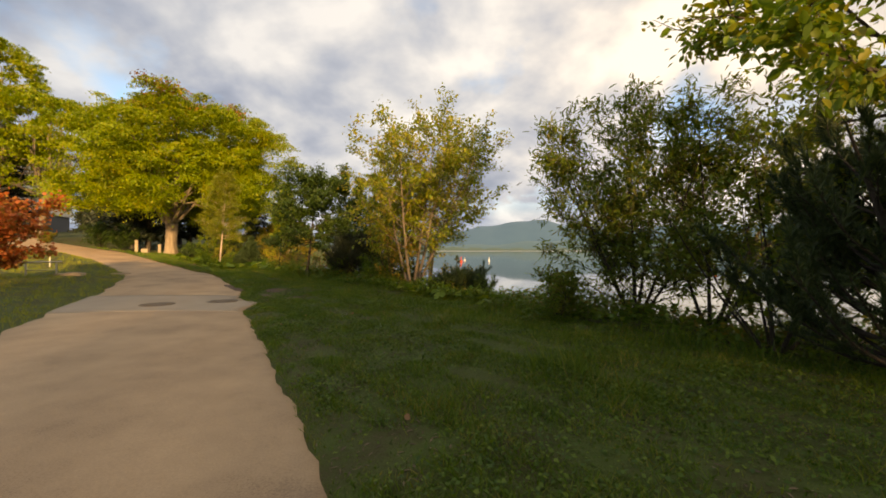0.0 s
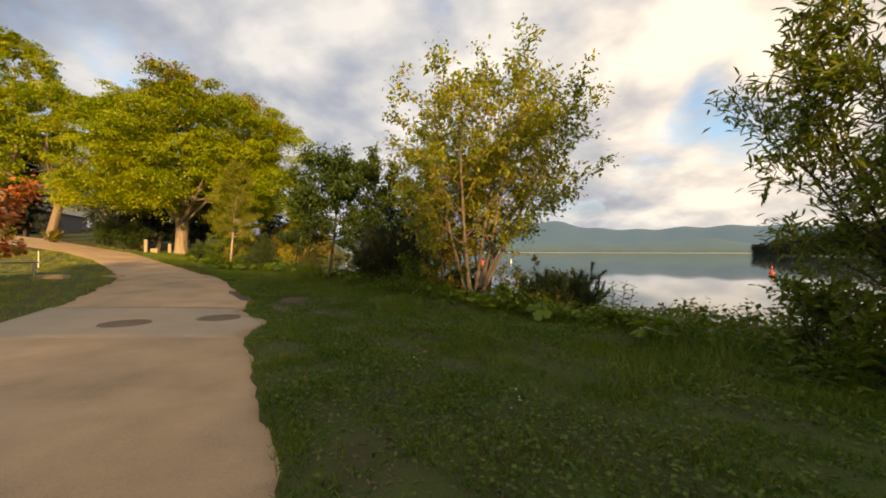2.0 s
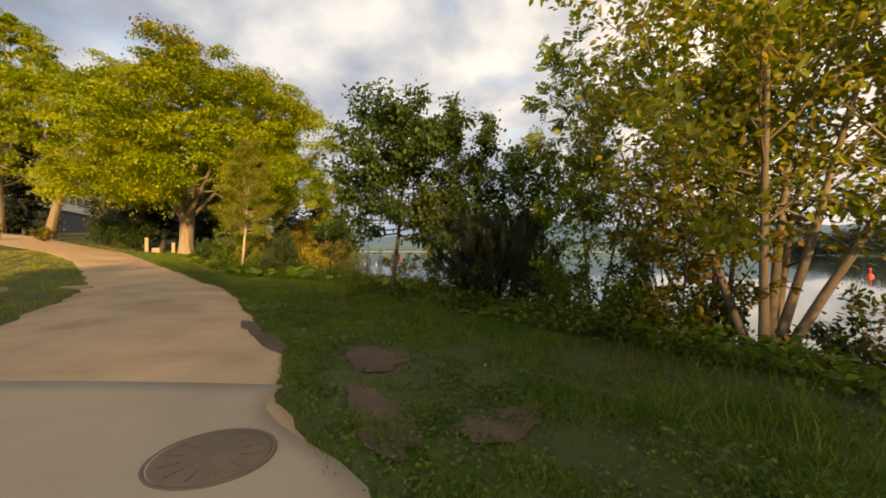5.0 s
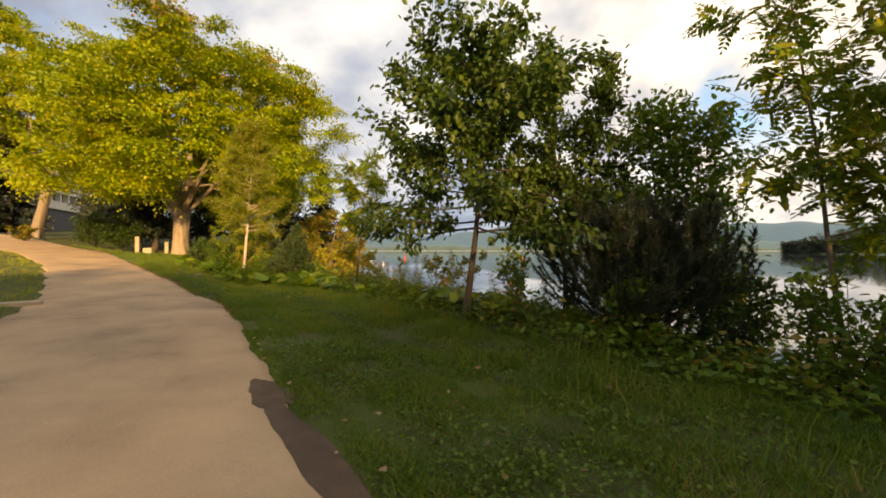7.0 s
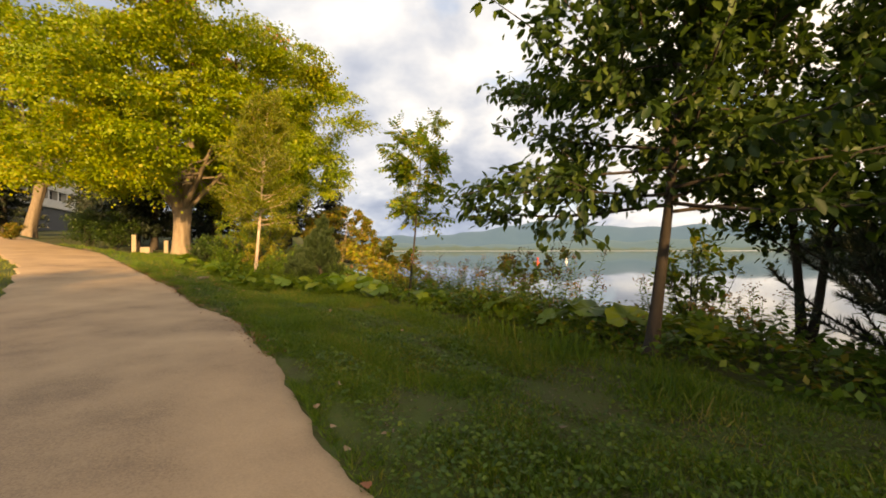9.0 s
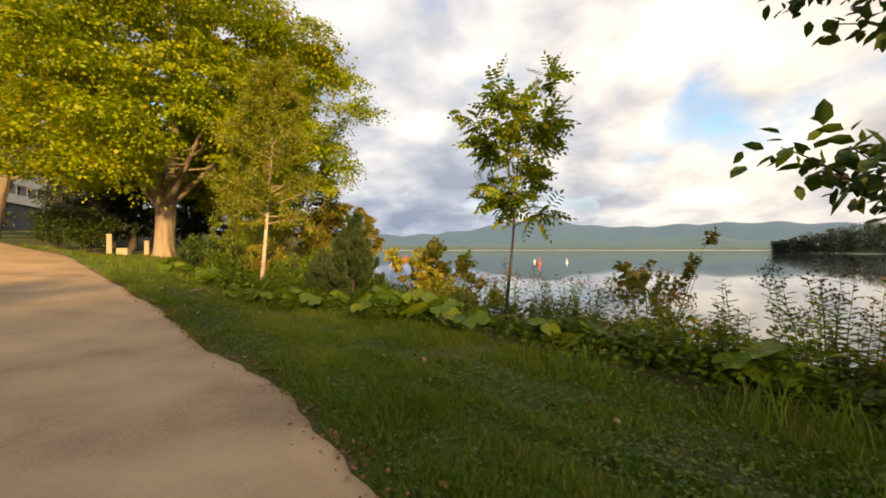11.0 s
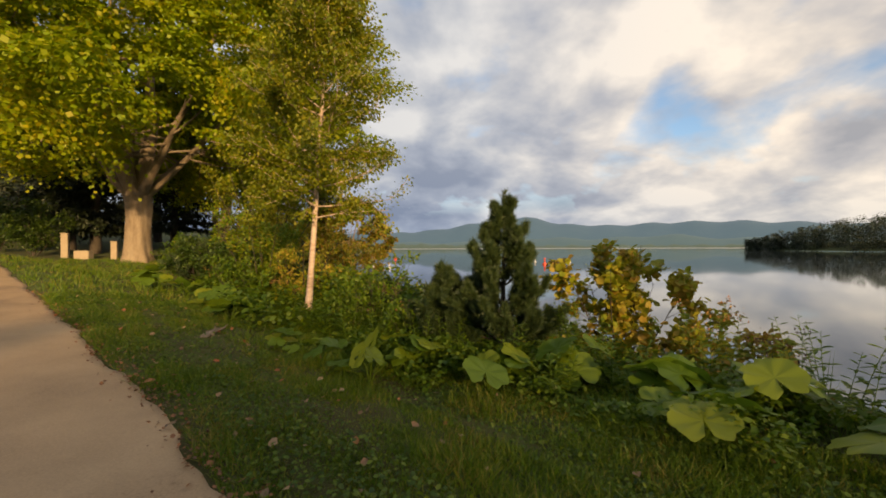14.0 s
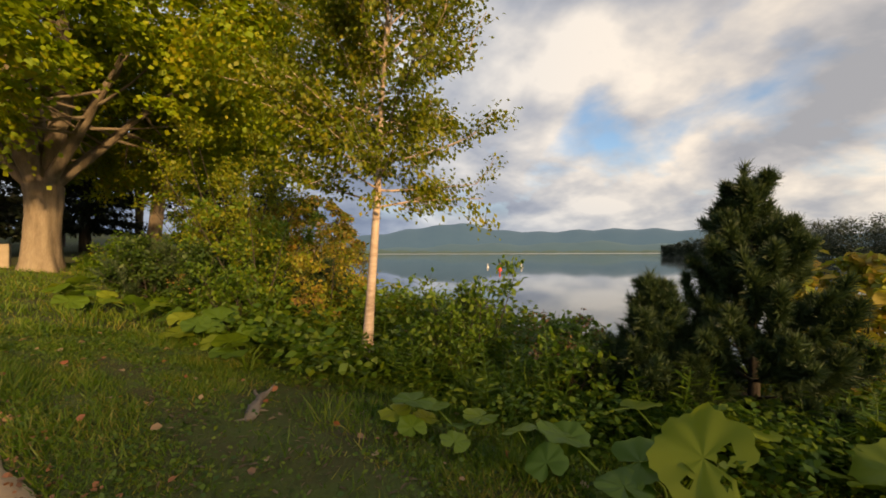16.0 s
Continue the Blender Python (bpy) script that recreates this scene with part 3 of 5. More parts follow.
def pine(name, at, label, seed, high, wide, needles, leaders=1, mat=None, needle=0.105, squash=1.0):
    """A young mountain pine: whorls of rising boughs set with needle brushes."""
    rng = np.random.default_rng(seed)
    base = thing(name, at, label, "pine")
    wood = Build()
    shoots = []
    for k in range(leaders):
        ang = 2 * math.pi * k / max(1, leaders) + 0.5
        lean = 0.0 if leaders == 1 else 0.35
        ln = bend((0, 0, -0.08), (lean * math.cos(ang), lean * math.sin(ang), 1), high * (1.0 if k == 0 else rng.uniform(0.72, 0.95)), 10, rng, 0.3, 0.08)
        wood.tube(ln, 0.022 * high * (1 - 0.85 * np.linspace(0, 1, 11)), 7)
        shoots.append((ln[-3:], 0.3))
        tiers = 11 if leaders == 1 else 5
        for i in range(tiers):
            t = (0.03 if leaders == 1 else 0.06) + 0.86 * (i + rng.uniform(0, 0.5)) / tiers
            p, _ = line_at(ln, t)
            for j in range(7):
                az = j * 0.9 + i * 1.7 + rng.normal(0, 0.3)
                L = 0.5 * wide * ((1.04 - t) ** 0.85 if leaders == 1 else (1.1 - t) ** 0.75) * rng.uniform(0.65, 1.15) * squash
                ev = 0.15 + 0.65 * t + rng.normal(0, 0.1)
                br = bend(p, (math.cos(az) * math.cos(ev), math.sin(az) * math.cos(ev), math.sin(ev)), L, 6, rng, 0.75, 0.15)
                wood.tube(br, (0.004 + 0.012 * L) * (1 - 0.7 * np.linspace(0, 1, 7)), 4)
                shoots.append((br[2:], L))
                for _ in range(4):
                    q, d = line_at(br, rng.uniform(0.35, 0.95))
                    w = unit(d / np.linalg.norm(d) + rng.normal(0, 0.5, 3) + np.array([0, 0, 0.45]))
                    tw = bend(q, w, L * rng.uniform(0.2, 0.42), 4, rng, 0.5, 0.1)
                    shoots.append((tw, 0.7 * L))
                    wood.tube(tw, np.linspace(0.006, 0.003, 5), 3)
    wt = np.array([w for _, w in shoots])
    pick = rng.choice(len(shoots), needles, p=wt / wt.sum())
    pos, way = np.empty((needles, 3)), np.empty((needles, 3))
    for i, k in enumerate(pick):
        p, d = line_at(shoots[k][0], rng.uniform(0, 1) ** 0.7)
        pos[i], way[i] = p, d / np.linalg.norm(d)
    way = unit(way * 0.9 + rng.normal(0, 0.55, way.shape) + np.array([0, 0, 0.12]))
    put("trunk", wood.mesh("trunk", M_BARKD), base)
    put("foliage", leaves("foliage", pos, way, rng.normal(0, 1, way.shape), needle * rng.uniform(0.7, 1.2, needles), NEEDLE, mat or M_PINE, needle * 1.9), base, "dense dark green needle brushes")
    return base


def pads(rng, centres, radii, per, squash=0.62):
    """Leaf places in loose foliage sprays, thickest on their upper sides, thin and ragged at the rim."""
    m = len(centres)
    n = m * per
    k = np.repeat(np.arange(m), per)
    tilt = unit(rng.normal(0, 0.28, (m, 3)) + np.array([0, 0, 1.0]))[k]
    d = rng.normal(0, 1, (n, 3))
    r = rng.uniform(0.1, 1.0, n) ** 0.5 * (1 + 0.22 * rng.normal(0, 1, n))
    d = unit(d) * (radii[k] * r)[:, None]
    h = (d * tilt).sum(-1, keepdims=True)
    d = d + tilt * h * (squash - 1)
    rim = (r ** 2 * radii[k] * 0.22)[:, None]
    pos = centres[k] + d - np.array([0, 0, 1.0]) * rim
    out = unit(tilt + rng.normal(0, 0.45, (n, 3)) + 0.35 * unit(d))
    way = unit(np.cross(out, rng.normal(0, 1, (n, 3))) + np.array([0, 0, -0.4]) + 0.6 * unit(d))
    return pos, way, out


def big_tree(name, at, label, seed, high, radius, fork, girth, mat, second, pads_n, per, leaf, crown_low=0.3, bark=None, limbs=7, squash=0.62, shell=0.68, jag=0.06, pad=(0.10, 0.2), lean=(0.02, 0.0), box=2.6, off=(0.0, 0.0)):
    """An old broad-crowned tree: a flared trunk, heavy limbs, and pads of foliage over a rounded crown."""
    rng = np.random.default_rng(seed)
    base = thing(name, at, label, "tree")
    bark = bark or M_BARK
    tr = Build()
    ln = bend((0, 0, -0.2), (*lean, 1), fork + 0.2, 10, rng, 0.0, 0.05)
    t = np.linspace(0, 1, 11)
    tr.tube(ln, girth * (0.74 + 0.5 * np.exp(-t * 6) + 0.5 * np.clip(t - 0.7, 0, 1)), 30,
            lambda u, a: 1 + (0.05 + 0.16 * np.exp(-u * 5)) * np.sin(5 * a + 2 * np.sin(u * 3) + seed) + 0.05 * np.sin(9 * a + 6 * u) + 0.12 * np.clip(u - 0.6, 0, 1) * np.cos(2 * a))
    trunk = put("trunk", tr.mesh("trunk", bark), base, "thick trunk with pale furrowed bark")
    low = high * crown_low
    mid = (high + low) / 2
    cs, rs = [], []
    for i in range(pads_n):
        z = -0.75 + 1.75 * (i + rng.random()) / pads_n
        a = i * 2.39996 + rng.normal(0, 0.2)
        h = math.sqrt(max(0.0, 1 - min(1.0, abs(z)) ** box))
        depth = rng.uniform(shell, 1.0) * (1 + jag * math.sin(3 * a + 5 * z) + jag * 0.7 * math.sin(7 * a - 4 * z))
        c = np.array([off[0] + math.cos(a) * h * radius * depth, off[1] + math.sin(a) * h * radius * depth, mid + z * (high - low) / 2 * rng.uniform(0.85, 1.0) * (1 + 0.5 * jag * math.sin(4 * a))])
        cs.append(c)
        rs.append(radius * rng.uniform(*pad))
    cs, rs = np.array(cs), np.array(rs)
    heads = []
    for k in range(limbs):
        az = k * 2 * math.pi / limbs + rng.normal(0, 0.25)
        ev = 1.25 if k % 3 == 0 else rng.uniform(0.35, 1.0)
        L = (high - fork) * (0.8 if k % 3 == 0 else 0.75)
        lb = Build()
        br = bend(ln[-1] - np.array([0, 0, 0.25]), (math.cos(az) * math.cos(ev), math.sin(az) * math.cos(ev), math.sin(ev)), L, 12, rng, 0.5, 0.32)
        lb.tube(br, girth * (0.58 if k % 3 == 0 else 0.36) * (1 - 0.85 * np.linspace(0, 1, 13)), 8)
        for j in range(9):
            p, d = line_at(br, rng.uniform(0.25, 0.95))
            target = cs[np.argsort(np.linalg.norm(cs - p, axis=1))[rng.integers(0, 10)]]
            w = target - p
            b2 = bend(p, w, np.linalg.norm(w) * 1.02, 6, rng, 0.15, 0.12)
            lb.tube(b2, girth * 0.10 * (1 - 0.8 * np.linspace(0, 1, 7)), 5)
        put("limb", lb.mesh("limb", bark), trunk)
        heads.append(br)
    pos, way, out = pads(rng, cs, rs, per, squash)
    n = len(pos)
    size = leaf * rng.uniform(0.6, 1.3, n)
    put("crown", leaves("crown", pos, way, out, size, LEAF_SMALL, mat, size * 1.35), base, "broad crown of layered sunlit foliage")
    if second is not None:
        hi = np.argsort(-cs[:, 2])[:max(3, len(cs) // 12)]
        pos, way, out = pads(rng, cs[hi] + np.array([0, 0, 0.15]), rs[hi] * 0.9, per // 3, squash)
        put("crown_top", leaves("crown_top", pos, way, out, leaf * rng.uniform(0.6, 1.3, len(pos)), LEAF_WIDE, second), base, "orange leaves at the crown's top")
    return base


def spruce(at, seed, high, wide):
    rng = np.random.default_rng(seed)
    base = thing("conifer", at, "dark shaded conifer with drooping boughs", "conifer", "dark conifers")
    wood = Build()
    wood.tube([(0, 0, -0.2), (0, 0, high * 0.5), (0, 0, high)], [0.022 * high, 0.014 * high, 0.01], 8)
    P, W = [], []
    tiers = 24
    for i in range(tiers):
        t = 0.10 + 0.88 * i / tiers
        for j in range(9):
            az = rng.uniform(0, 6.28)
            L = wide * 0.5 * (1.03 - t) ** 0.8 * rng.uniform(0.7, 1.15)
            br = bend((0, 0, high * t), (math.cos(az), math.sin(az), 0.1), L, 5, rng, -0.35, 0.1)
            wood.tube(br, np.linspace(0.03, 0.008, 6), 3)
            m = int(26 * (0.4 + L))
            u = rng.uniform(0.05, 1, m)
            p = np.array([line_at(br, x)[0] for x in u])
            P.append(p + rng.normal(0, 0.10, p.shape))
            W.append(np.tile(unit(br[-1] - br[0]), (m, 1)) + rng.normal(0, 0.6, p.shape) + np.array([0, 0, -0.4]))
    P, W = np.concatenate(P), np.concatenate(W)
    put("trunk", wood.mesh("trunk", M_BARKD), base)
    put("foliage", leaves("foliage", P, W, rng.normal(0, 1, P.shape), rng.uniform(0.2, 0.45, len(P)), LEAF_SMALL, M_SPRUCE, 0.2), base)
    return base


def bush(name, at, label, seed, high, wide, count, mat, leaf, shape=LEAF_OVAL, bark=None, stems=9, group="", fuzz=0.05, category="shrub", low=0.15):
    rng = np.random.default_rng(seed)
    st = [(rng.uniform(6, 42), 360 * k / stems + rng.uniform(-20, 20), rng.uniform(0.7, 1.0)) for k in range(stems)]
    return tree(name, at, label, seed, st, high, low, wide * 0.33, [0.6, 1.0, 0.9, 0.5, 0.25], bark or M_BARKD, mat, leaf, count, shape, rad=0.006 + 0.006 * high,
                branches=stems * 5, up=0.4, lift=0.3, twigs=3, fuzz=fuzz, twig_len=0.25 * high ** 0.5, group=group, category=category)


def disc_leaf(seed, holes=(), mat=None):
    """A round butterbur leaf, notched at its stalk, dished, ribbed and wavy at the rim."""
    rng = np.random.default_rng(seed)
    na, nr = 44, 9
    a = np.linspace(0.16, 2 * np.pi - 0.16, na)
    lob = 1 + 0.05 * np.cos(a * 7 + rng.uniform(0, 6)) + 0.035 * rng.normal(0, 1, na)
    notch = 1 - 0.3 * np.exp(-((np.abs(a - np.pi) - np.pi + 0.16) / 0.25) ** 2)
    V, F = [], []
    for i in range(nr + 1):
        r = (i / nr) ** 0.9
        rad = r * (1 + (lob * notch - 1) * r)
        z = 0.12 * r * r + 0.035 * np.cos(a * 7) * r + 0.05 * r * r * np.sin(a * 3 + seed) - 0.16 * r ** 4 * (0.5 + 0.5 * np.sin(a * 2 + seed * 1.7))
        V.append(np.stack([rad * np.cos(a) * 0.5, rad * np.sin(a) * 0.5, z * 0.5], -1))
    V = np.concatenate(V)
    for i in range(nr):
        for j in range(na - 1):
            c = V[[i * na + j, (i + 1) * na + j + 1]].mean(0)
            if any((c[0] - hx) ** 2 + ((c[1] - hy) / k) ** 2 < hr * hr for hx, hy, hr, k in holes):
                continue
            F.append((i * na + j, (i + 1) * na + j, (i + 1) * na + j + 1, i * na + j + 1))
    return mesh_np("butterbur_leaf", V, np.array(F), mat or M_BUTTER, True)


LEAF_MESHES = [disc_leaf(k) for k in range(5)]
HOLED = disc_leaf(9, [(0.16, 0.12, 0.065, 1.6), (0.26, -0.12, 0.06, 0.8), (-0.02, -0.3, 0.055, 1.0), (0.3, 0.1, 0.04, 1.0)], M_HOLED)


def butterbur(at, seed, n, size, holed=False, label="clump of round green butterbur leaves"):
    rng = np.random.default_rng(seed)
    base = thing("butterbur_plant", at, label, "butterbur", "butterbur along the bank")
    for k in range(n):
        az = k * 2.4 + rng.uniform(-0.5, 0.5)
        r = size * rng.uniform(0.15, 0.95)
        h = size * rng.uniform(0.45, 0.95)
        w = size * rng.uniform(0.65, 1.1)
        top = np.array([r * math.cos(az), r * math.sin(az), h])
        st = Build()
        mid = top * np.array([0.35, 0.35, 0.6])
        st.tube([(0, 0, -0.05), tuple(mid), tuple(top)], [0.012, 0.009, 0.006], 5)
        stalk = put("stalk", st.mesh("stalk", M_WEED), base)
        lf = put("leaf", HOLED if holed and k == 0 else LEAF_MESHES[int(rng.integers(0, 5))], base)
        lf.matrix_local = pose(*top, rng.uniform(-24, 24), rng.uniform(-5, 32), math.degrees(az)) @ Matrix.Scale(w, 4)
        if holed and k == 0:
            lf.matrix_local = pose(0.0, -0.18, 0.42, 52, 4, -70) @ Matrix.Scale(0.47, 4)
    return base


def weed(name, at, label, seed, high, stalks, leaf, mat, flower=None, group="weeds on the bank"):
    """A stand of upright stalks with lance leaves, some with dry seed heads."""
    rng = np.random.default_rng(seed)
    base = thing(name, at, label, "weed", group)
    st = Build()
    P, W, Z, B = [], [], [], []
    for k in range(stalks):
        az, r = rng.uniform(0, 6.28), rng.uniform(0, 0.22)
        h = high * rng.uniform(0.6, 1.05)
        ln = bend((r * math.cos(az), r * math.sin(az), -0.06), (0.25 * math.cos(az), 0.25 * math.sin(az), 1), h, 8, rng, 0.1, 0.08)
        st.tube(ln, np.linspace(0.006, 0.002, 9), 4)
        m = int(26 * h + 6)
        for i in range(m):
            t = 0.12 + 0.88 * i / m
            p, d = line_at(ln, t)
            a = i * 2.4
            w = np.array([math.cos(a), math.sin(a), 0.45 - 0.3 * (1 - t)])
            P.append(p)
            W.append(w)
            Z.append(leaf * (1.15 - 0.7 * t) * rng.uniform(0.8, 1.2))
        if flower is not None:
            for _ in range(22):
                B.append(ln[-1] + rng.normal(0, 0.035, 3))
    P, W = np.array(P), np.array(W)
    put("stem", st.mesh("stem", M_WEED), base, kind="stuff")
    put("foliage", leaves("foliage", P, W, np.tile((0, 0, 1.0), (len(P), 1)) + rng.normal(0, 0.2, P.shape), np.array(Z), LEAF_LANCE, mat, np.array(Z) * 1.3), base)
    if flower is not None:
        B = np.array(B)
        put("flower_head", leaves("flower_head", B, rng.normal(0, 1, B.shape), rng.normal(0, 1, B.shape), 0.03, LEAF_OVAL, flower), base, kind="stuff")
    return base


# ---- the big trees and the wood at the bend ----
MAPLE_XY = (-28.0, 36.6)
big_tree("maple_tree", on(*MAPLE_XY, 0.1), "large old maple with golden-green crown beside the lane", 11, 14.6, 8.9, 3.0, 0.6, M_MAPLE, M_MAPLE_O, 640, 400, 0.15, crown_low=0.17, shell=0.45, squash=0.34, jag=0.14, pad=(0.07, 0.16), limbs=9, box=8.0, off=(0.8, 0.65))
big_tree("lane_tree", on(-57.4, 50.0), "tall golden-green tree with leaning trunk before the building", 23, 20.0, 9.0, 6.0, 0.6, M_MAPLE, None, 260, 200, 0.24, crown_low=0.26, bark=M_BARKG, pad=(0.08, 0.17), squash=0.4, lean=(0.12, 0.1))
big_tree("lane_tree", on(-63.5, 49.5), "tall yellowing tree at the lawn's far side", 29, 27.0, 6.5, 6.0, 0.5, M_MAPLE, None, 240, 190, 0.25, crown_low=0.3, bark=M_BARKG, pad=(0.08, 0.17), squash=0.45)
big_tree("wood_tree", on(-29.4, 45.2, 0.1), "slim broadleaf tree behind the old maple", 31, 12.5, 5.0, 5.0, 0.42, M_MAPLE, None, 130, 200, 0.2, crown_low=0.34, pad=(0.09, 0.19), squash=0.4, lean=(0.1, 0.05))
big_tree("wood_tree", on(-34.0, 52.0), "broadleaf tree in the lakeside wood", 37, 12.0, 5.5, 3.6, 0.3, M_MAPLE, None, 130, 170, 0.22, crown_low=0.22, squash=0.45)
big_tree("wood_tree", on(-21.5, 47.0), "small broadleaf tree turning orange by the water", 41, 6.5, 3.2, 1.4, 0.16, M_MIX, None, 55, 220, 0.2, crown_low=0.15)
for i, (x, y, h, w) in enumerate([(-34, 41, 13, 6), (-38.5, 44, 15, 7), (-43, 47, 16, 7), (-48, 51, 17, 8), (-36, 50, 15, 7), (-42, 56, 17, 8), (-54, 56, 18, 9), (-60, 62, 18, 9), (-31, 56, 14, 7), (-66, 54, 15, 8), (-27, 58, 13, 7)]):
    spruce(on(x, y), 50 + i, h, w)
bush("young_maple", on(-16.3, 13.3), "red and green autumn maple bush on the lawn", 61, 3.1, 4.2, 9000, M_RED, 0.12, LEAF_WIDE, stems=9, fuzz=0.14)

# unseen tall trees added behind the start of the walk to shade lane and bank
for i, (x, y, h, r, thick) in enumerate([(0.4, -22.5, 12.8, 1.9, 90), (3.2, -23.5, 13.0, 2.6, 90), (6.2, -23.5, 12.6, 2.8, 34), (9.2, -23.5, 12.2, 2.9, 40), (11.5, -24.5, 12.4, 2.3, 80), (14.4, -23.0, 9.6, 3.6, 60), (25.0, -17.0, 7.5, 4.2, 80), (20.5, -28.0, 9.0, 4.2, 80)]):
    big_tree("roadside_tree", on(x, y), "unseen tall tree added to shade the lane and bank", 140 + i, h, r, 2.4, 0.3, M_CHERRY, None, 90, thick, 0.36, crown_low=0.12, shell=0.35, box=4.0)


# ---- bank trees ----
tree("birch_tree", on(-16.5, 26.45), "young birch with pinkish white trunk on the bank", 71, [(4, 70, 1.0)], 6.0, 0.31, 1.6, [0.8, 1.0, 0.95, 0.75, 0.5, 0.25],
     M_BIRCH, M_BIRCHL, 0.062, 46000, LEAF_SMALL, rad=0.065, branches=64, up=0.25, lift=0.1, twigs=7, fuzz=0.09, droop=0.7, twig_len=0.5)
tree("rowan_sapling", on(-10.02, 21.7), "slender sapling with feathered bright green leaves", 73, [(5, 80, 1.0)], 3.3, 0.47, 0.9, [0.6, 0.55, 0.5, 0.9, 1.0, 0.95, 0.6],
     M_BARKD, M_FRESH, 0.1, 520, LEAF_OVAL, rad=0.03, branches=20, up=0.25, lift=0.1, twigs=2, fuzz=0.03, droop=0.25, compound=9, twig_len=0.35, bare=0.3)
tree("cherry_tree", on(-6.75, 17.65), "dark green broadleaf tree with a leaning trunk", 75, [(8, 95, 1.0)], 4.0, 0.36, 2.2, [0.9, 1.0, 0.95, 0.8, 0.6, 0.4],
     M_BARKD, M_CHERRY, 0.11, 21000, LEAF_OVAL, rad=0.068, branches=54, up=0.1, lift=0.1, twigs=8, fuzz=0.09, droop=0.6, twig_len=0.5)
tree("alder_tree", on(-5.05, 18.1), "dark slim tree with upright leafy spires", 77, [(2, 0, 1.0), (9, 100, 0.86)], 4.75, 0.2, 1.05, [0.9, 1.0, 0.8, 0.5, 0.22, 0.1],
     M_BARKD, M_CHERRY, 0.1, 8500, LEAF_OVAL, rad=0.05, branches=50, up=0.45, lift=0.3, twigs=6, fuzz=0.09, droop=0.3)
tree("alder_tree", on(-3.5, 17.7), "slim leafy tree behind the pine bush", 78, [(3, 300, 1.0), (10, 60, 0.9)], 3.7, 0.22, 1.25, [0.8, 1.0, 0.9, 0.7, 0.4],
     M_BARKD, M_WEED, 0.1, 9000, LEAF_OVAL, rad=0.045, branches=44, up=0.35, lift=0.2, twigs=6, fuzz=0.1, droop=0.35)
tree("walnut_tree", on(-2.55, 15.8), "thin tree with feathered leaves on the bank", 79, [(5, 340, 1.0), (10, 120, 0.85)], 5.2, 0.34, 1.3, [0.7, 1.0, 1.0, 0.8, 0.5],
     M_BARKG, M_FRESH, 0.095, 1100, LEAF_OVAL, rad=0.036, branches=34, up=0.35, lift=0.1, twigs=3, fuzz=0.08, compound=9, bare=0.2)
tree("ash_tree", on(-1.4, 13.1), "many-stemmed tree with thin yellowing leaves", 81, [(5, 80, 1.0), (16, 95, 0.97), (20, 290, 0.9), (27, 110, 0.95), (13, 220, 0.92), (28, 50, 0.88)], 4.75, 0.3, 2.3,
     [0.9, 1.0, 0.95, 0.8, 0.5], M_BARKG, M_ASHL, 0.1, 23000, LEAF_OVAL, rad=0.06, branches=96, up=0.4, lift=0.25, twigs=6, fuzz=0.1, droop=0.4, twig_len=0.5, bare=0.25)
tree("willow_tree", on(3.2, 7.6), "sprawling willow with many thin stems", 83, [(4, 0, 1.0), (14, 60, 0.95), (22, 120, 0.9), (26, 290, 0.95), (34, 330, 0.9), (38, 80, 0.9), (18, 210, 0.9), (30, 250, 0.85)], 3.5, 0.12, 1.25,
     [1.0, 1.0, 0.9, 0.7, 0.4], M_BARKD, M_WILLOW, 0.125, 18000, LEAF_LANCE, rad=0.03, branches=112, up=0.4, lift=0.2, twigs=6, fuzz=0.08, droop=0.25, twig_len=0.38)
tree("ash_tree", on(-1.15, 14.7), "slim many-stemmed tree at the water's edge", 82, [(6, 60, 1.0), (14, 120, 0.95), (18, 300, 0.85), (22, 200, 0.8)], 4.8, 0.35, 1.3,
     [0.9, 1.0, 0.9, 0.7, 0.45], M_BARKG, M_ASHL, 0.09, 5500, LEAF_OVAL, rad=0.05, branches=48, up=0.4, lift=0.25, twigs=5, fuzz=0.1, droop=0.4, twig_len=0.45, bare=0.25)
tree("willow_tree", on(4.0, 6.9), "smaller willow with a stem leaning over the water", 86, [(34, 70, 1.0), (20, 100, 0.95), (8, 20, 1.0), (30, 140, 0.9), (24, 330, 0.9)], 3.4, 0.3, 1.2,
     [0.9, 1.0, 0.9, 0.7, 0.4], M_BARKD, M_WILLOW, 0.12, 6500, LEAF_LANCE, rad=0.032, branches=70, up=0.4, lift=0.2, twigs=6, fuzz=0.08, droop=0.25, twig_len=0.4)
bush("willow_shrub", on(3.9, 5.5), "thin-stemmed willow shrub by the dark pine", 84, 2.6, 2.4, 5200, M_WILLOW, 0.075, LEAF_OVAL, stems=9, fuzz=0.08)
tree("overhanging_tree", on(5.3, 5.4), "broadleaf tree with low boughs over the bank", 85, [(3, 250, 1.0)], 5.6, 0.34, 3.3, [0.8, 1.0, 0.9, 0.7, 0.4],
     M_BARKD, M_FRESH, 0.11, 20000, LEAF_OVAL, rad=0.09, branches=34, up=0.15, lift=0.1, twigs=9, fuzz=0.12, droop=0.3, twig_len=0.6)
pine("mountain_pine", on(4.25, 4.3), "dark dense pine bush at the water's edge", 87, 2.7, 3.2, 80000, 4)
pine("mountain_pine", on(-4.3, 16.75), "broad dark pine bush among the bank trees", 89, 2.0, 3.0, 70000, 4, mat=M_SPRUCE)
pine("mountain_pine", on(0.25, 11.2), "low spreading pine with upturned branch tips", 91, 0.8, 2.0, 34000, 3)
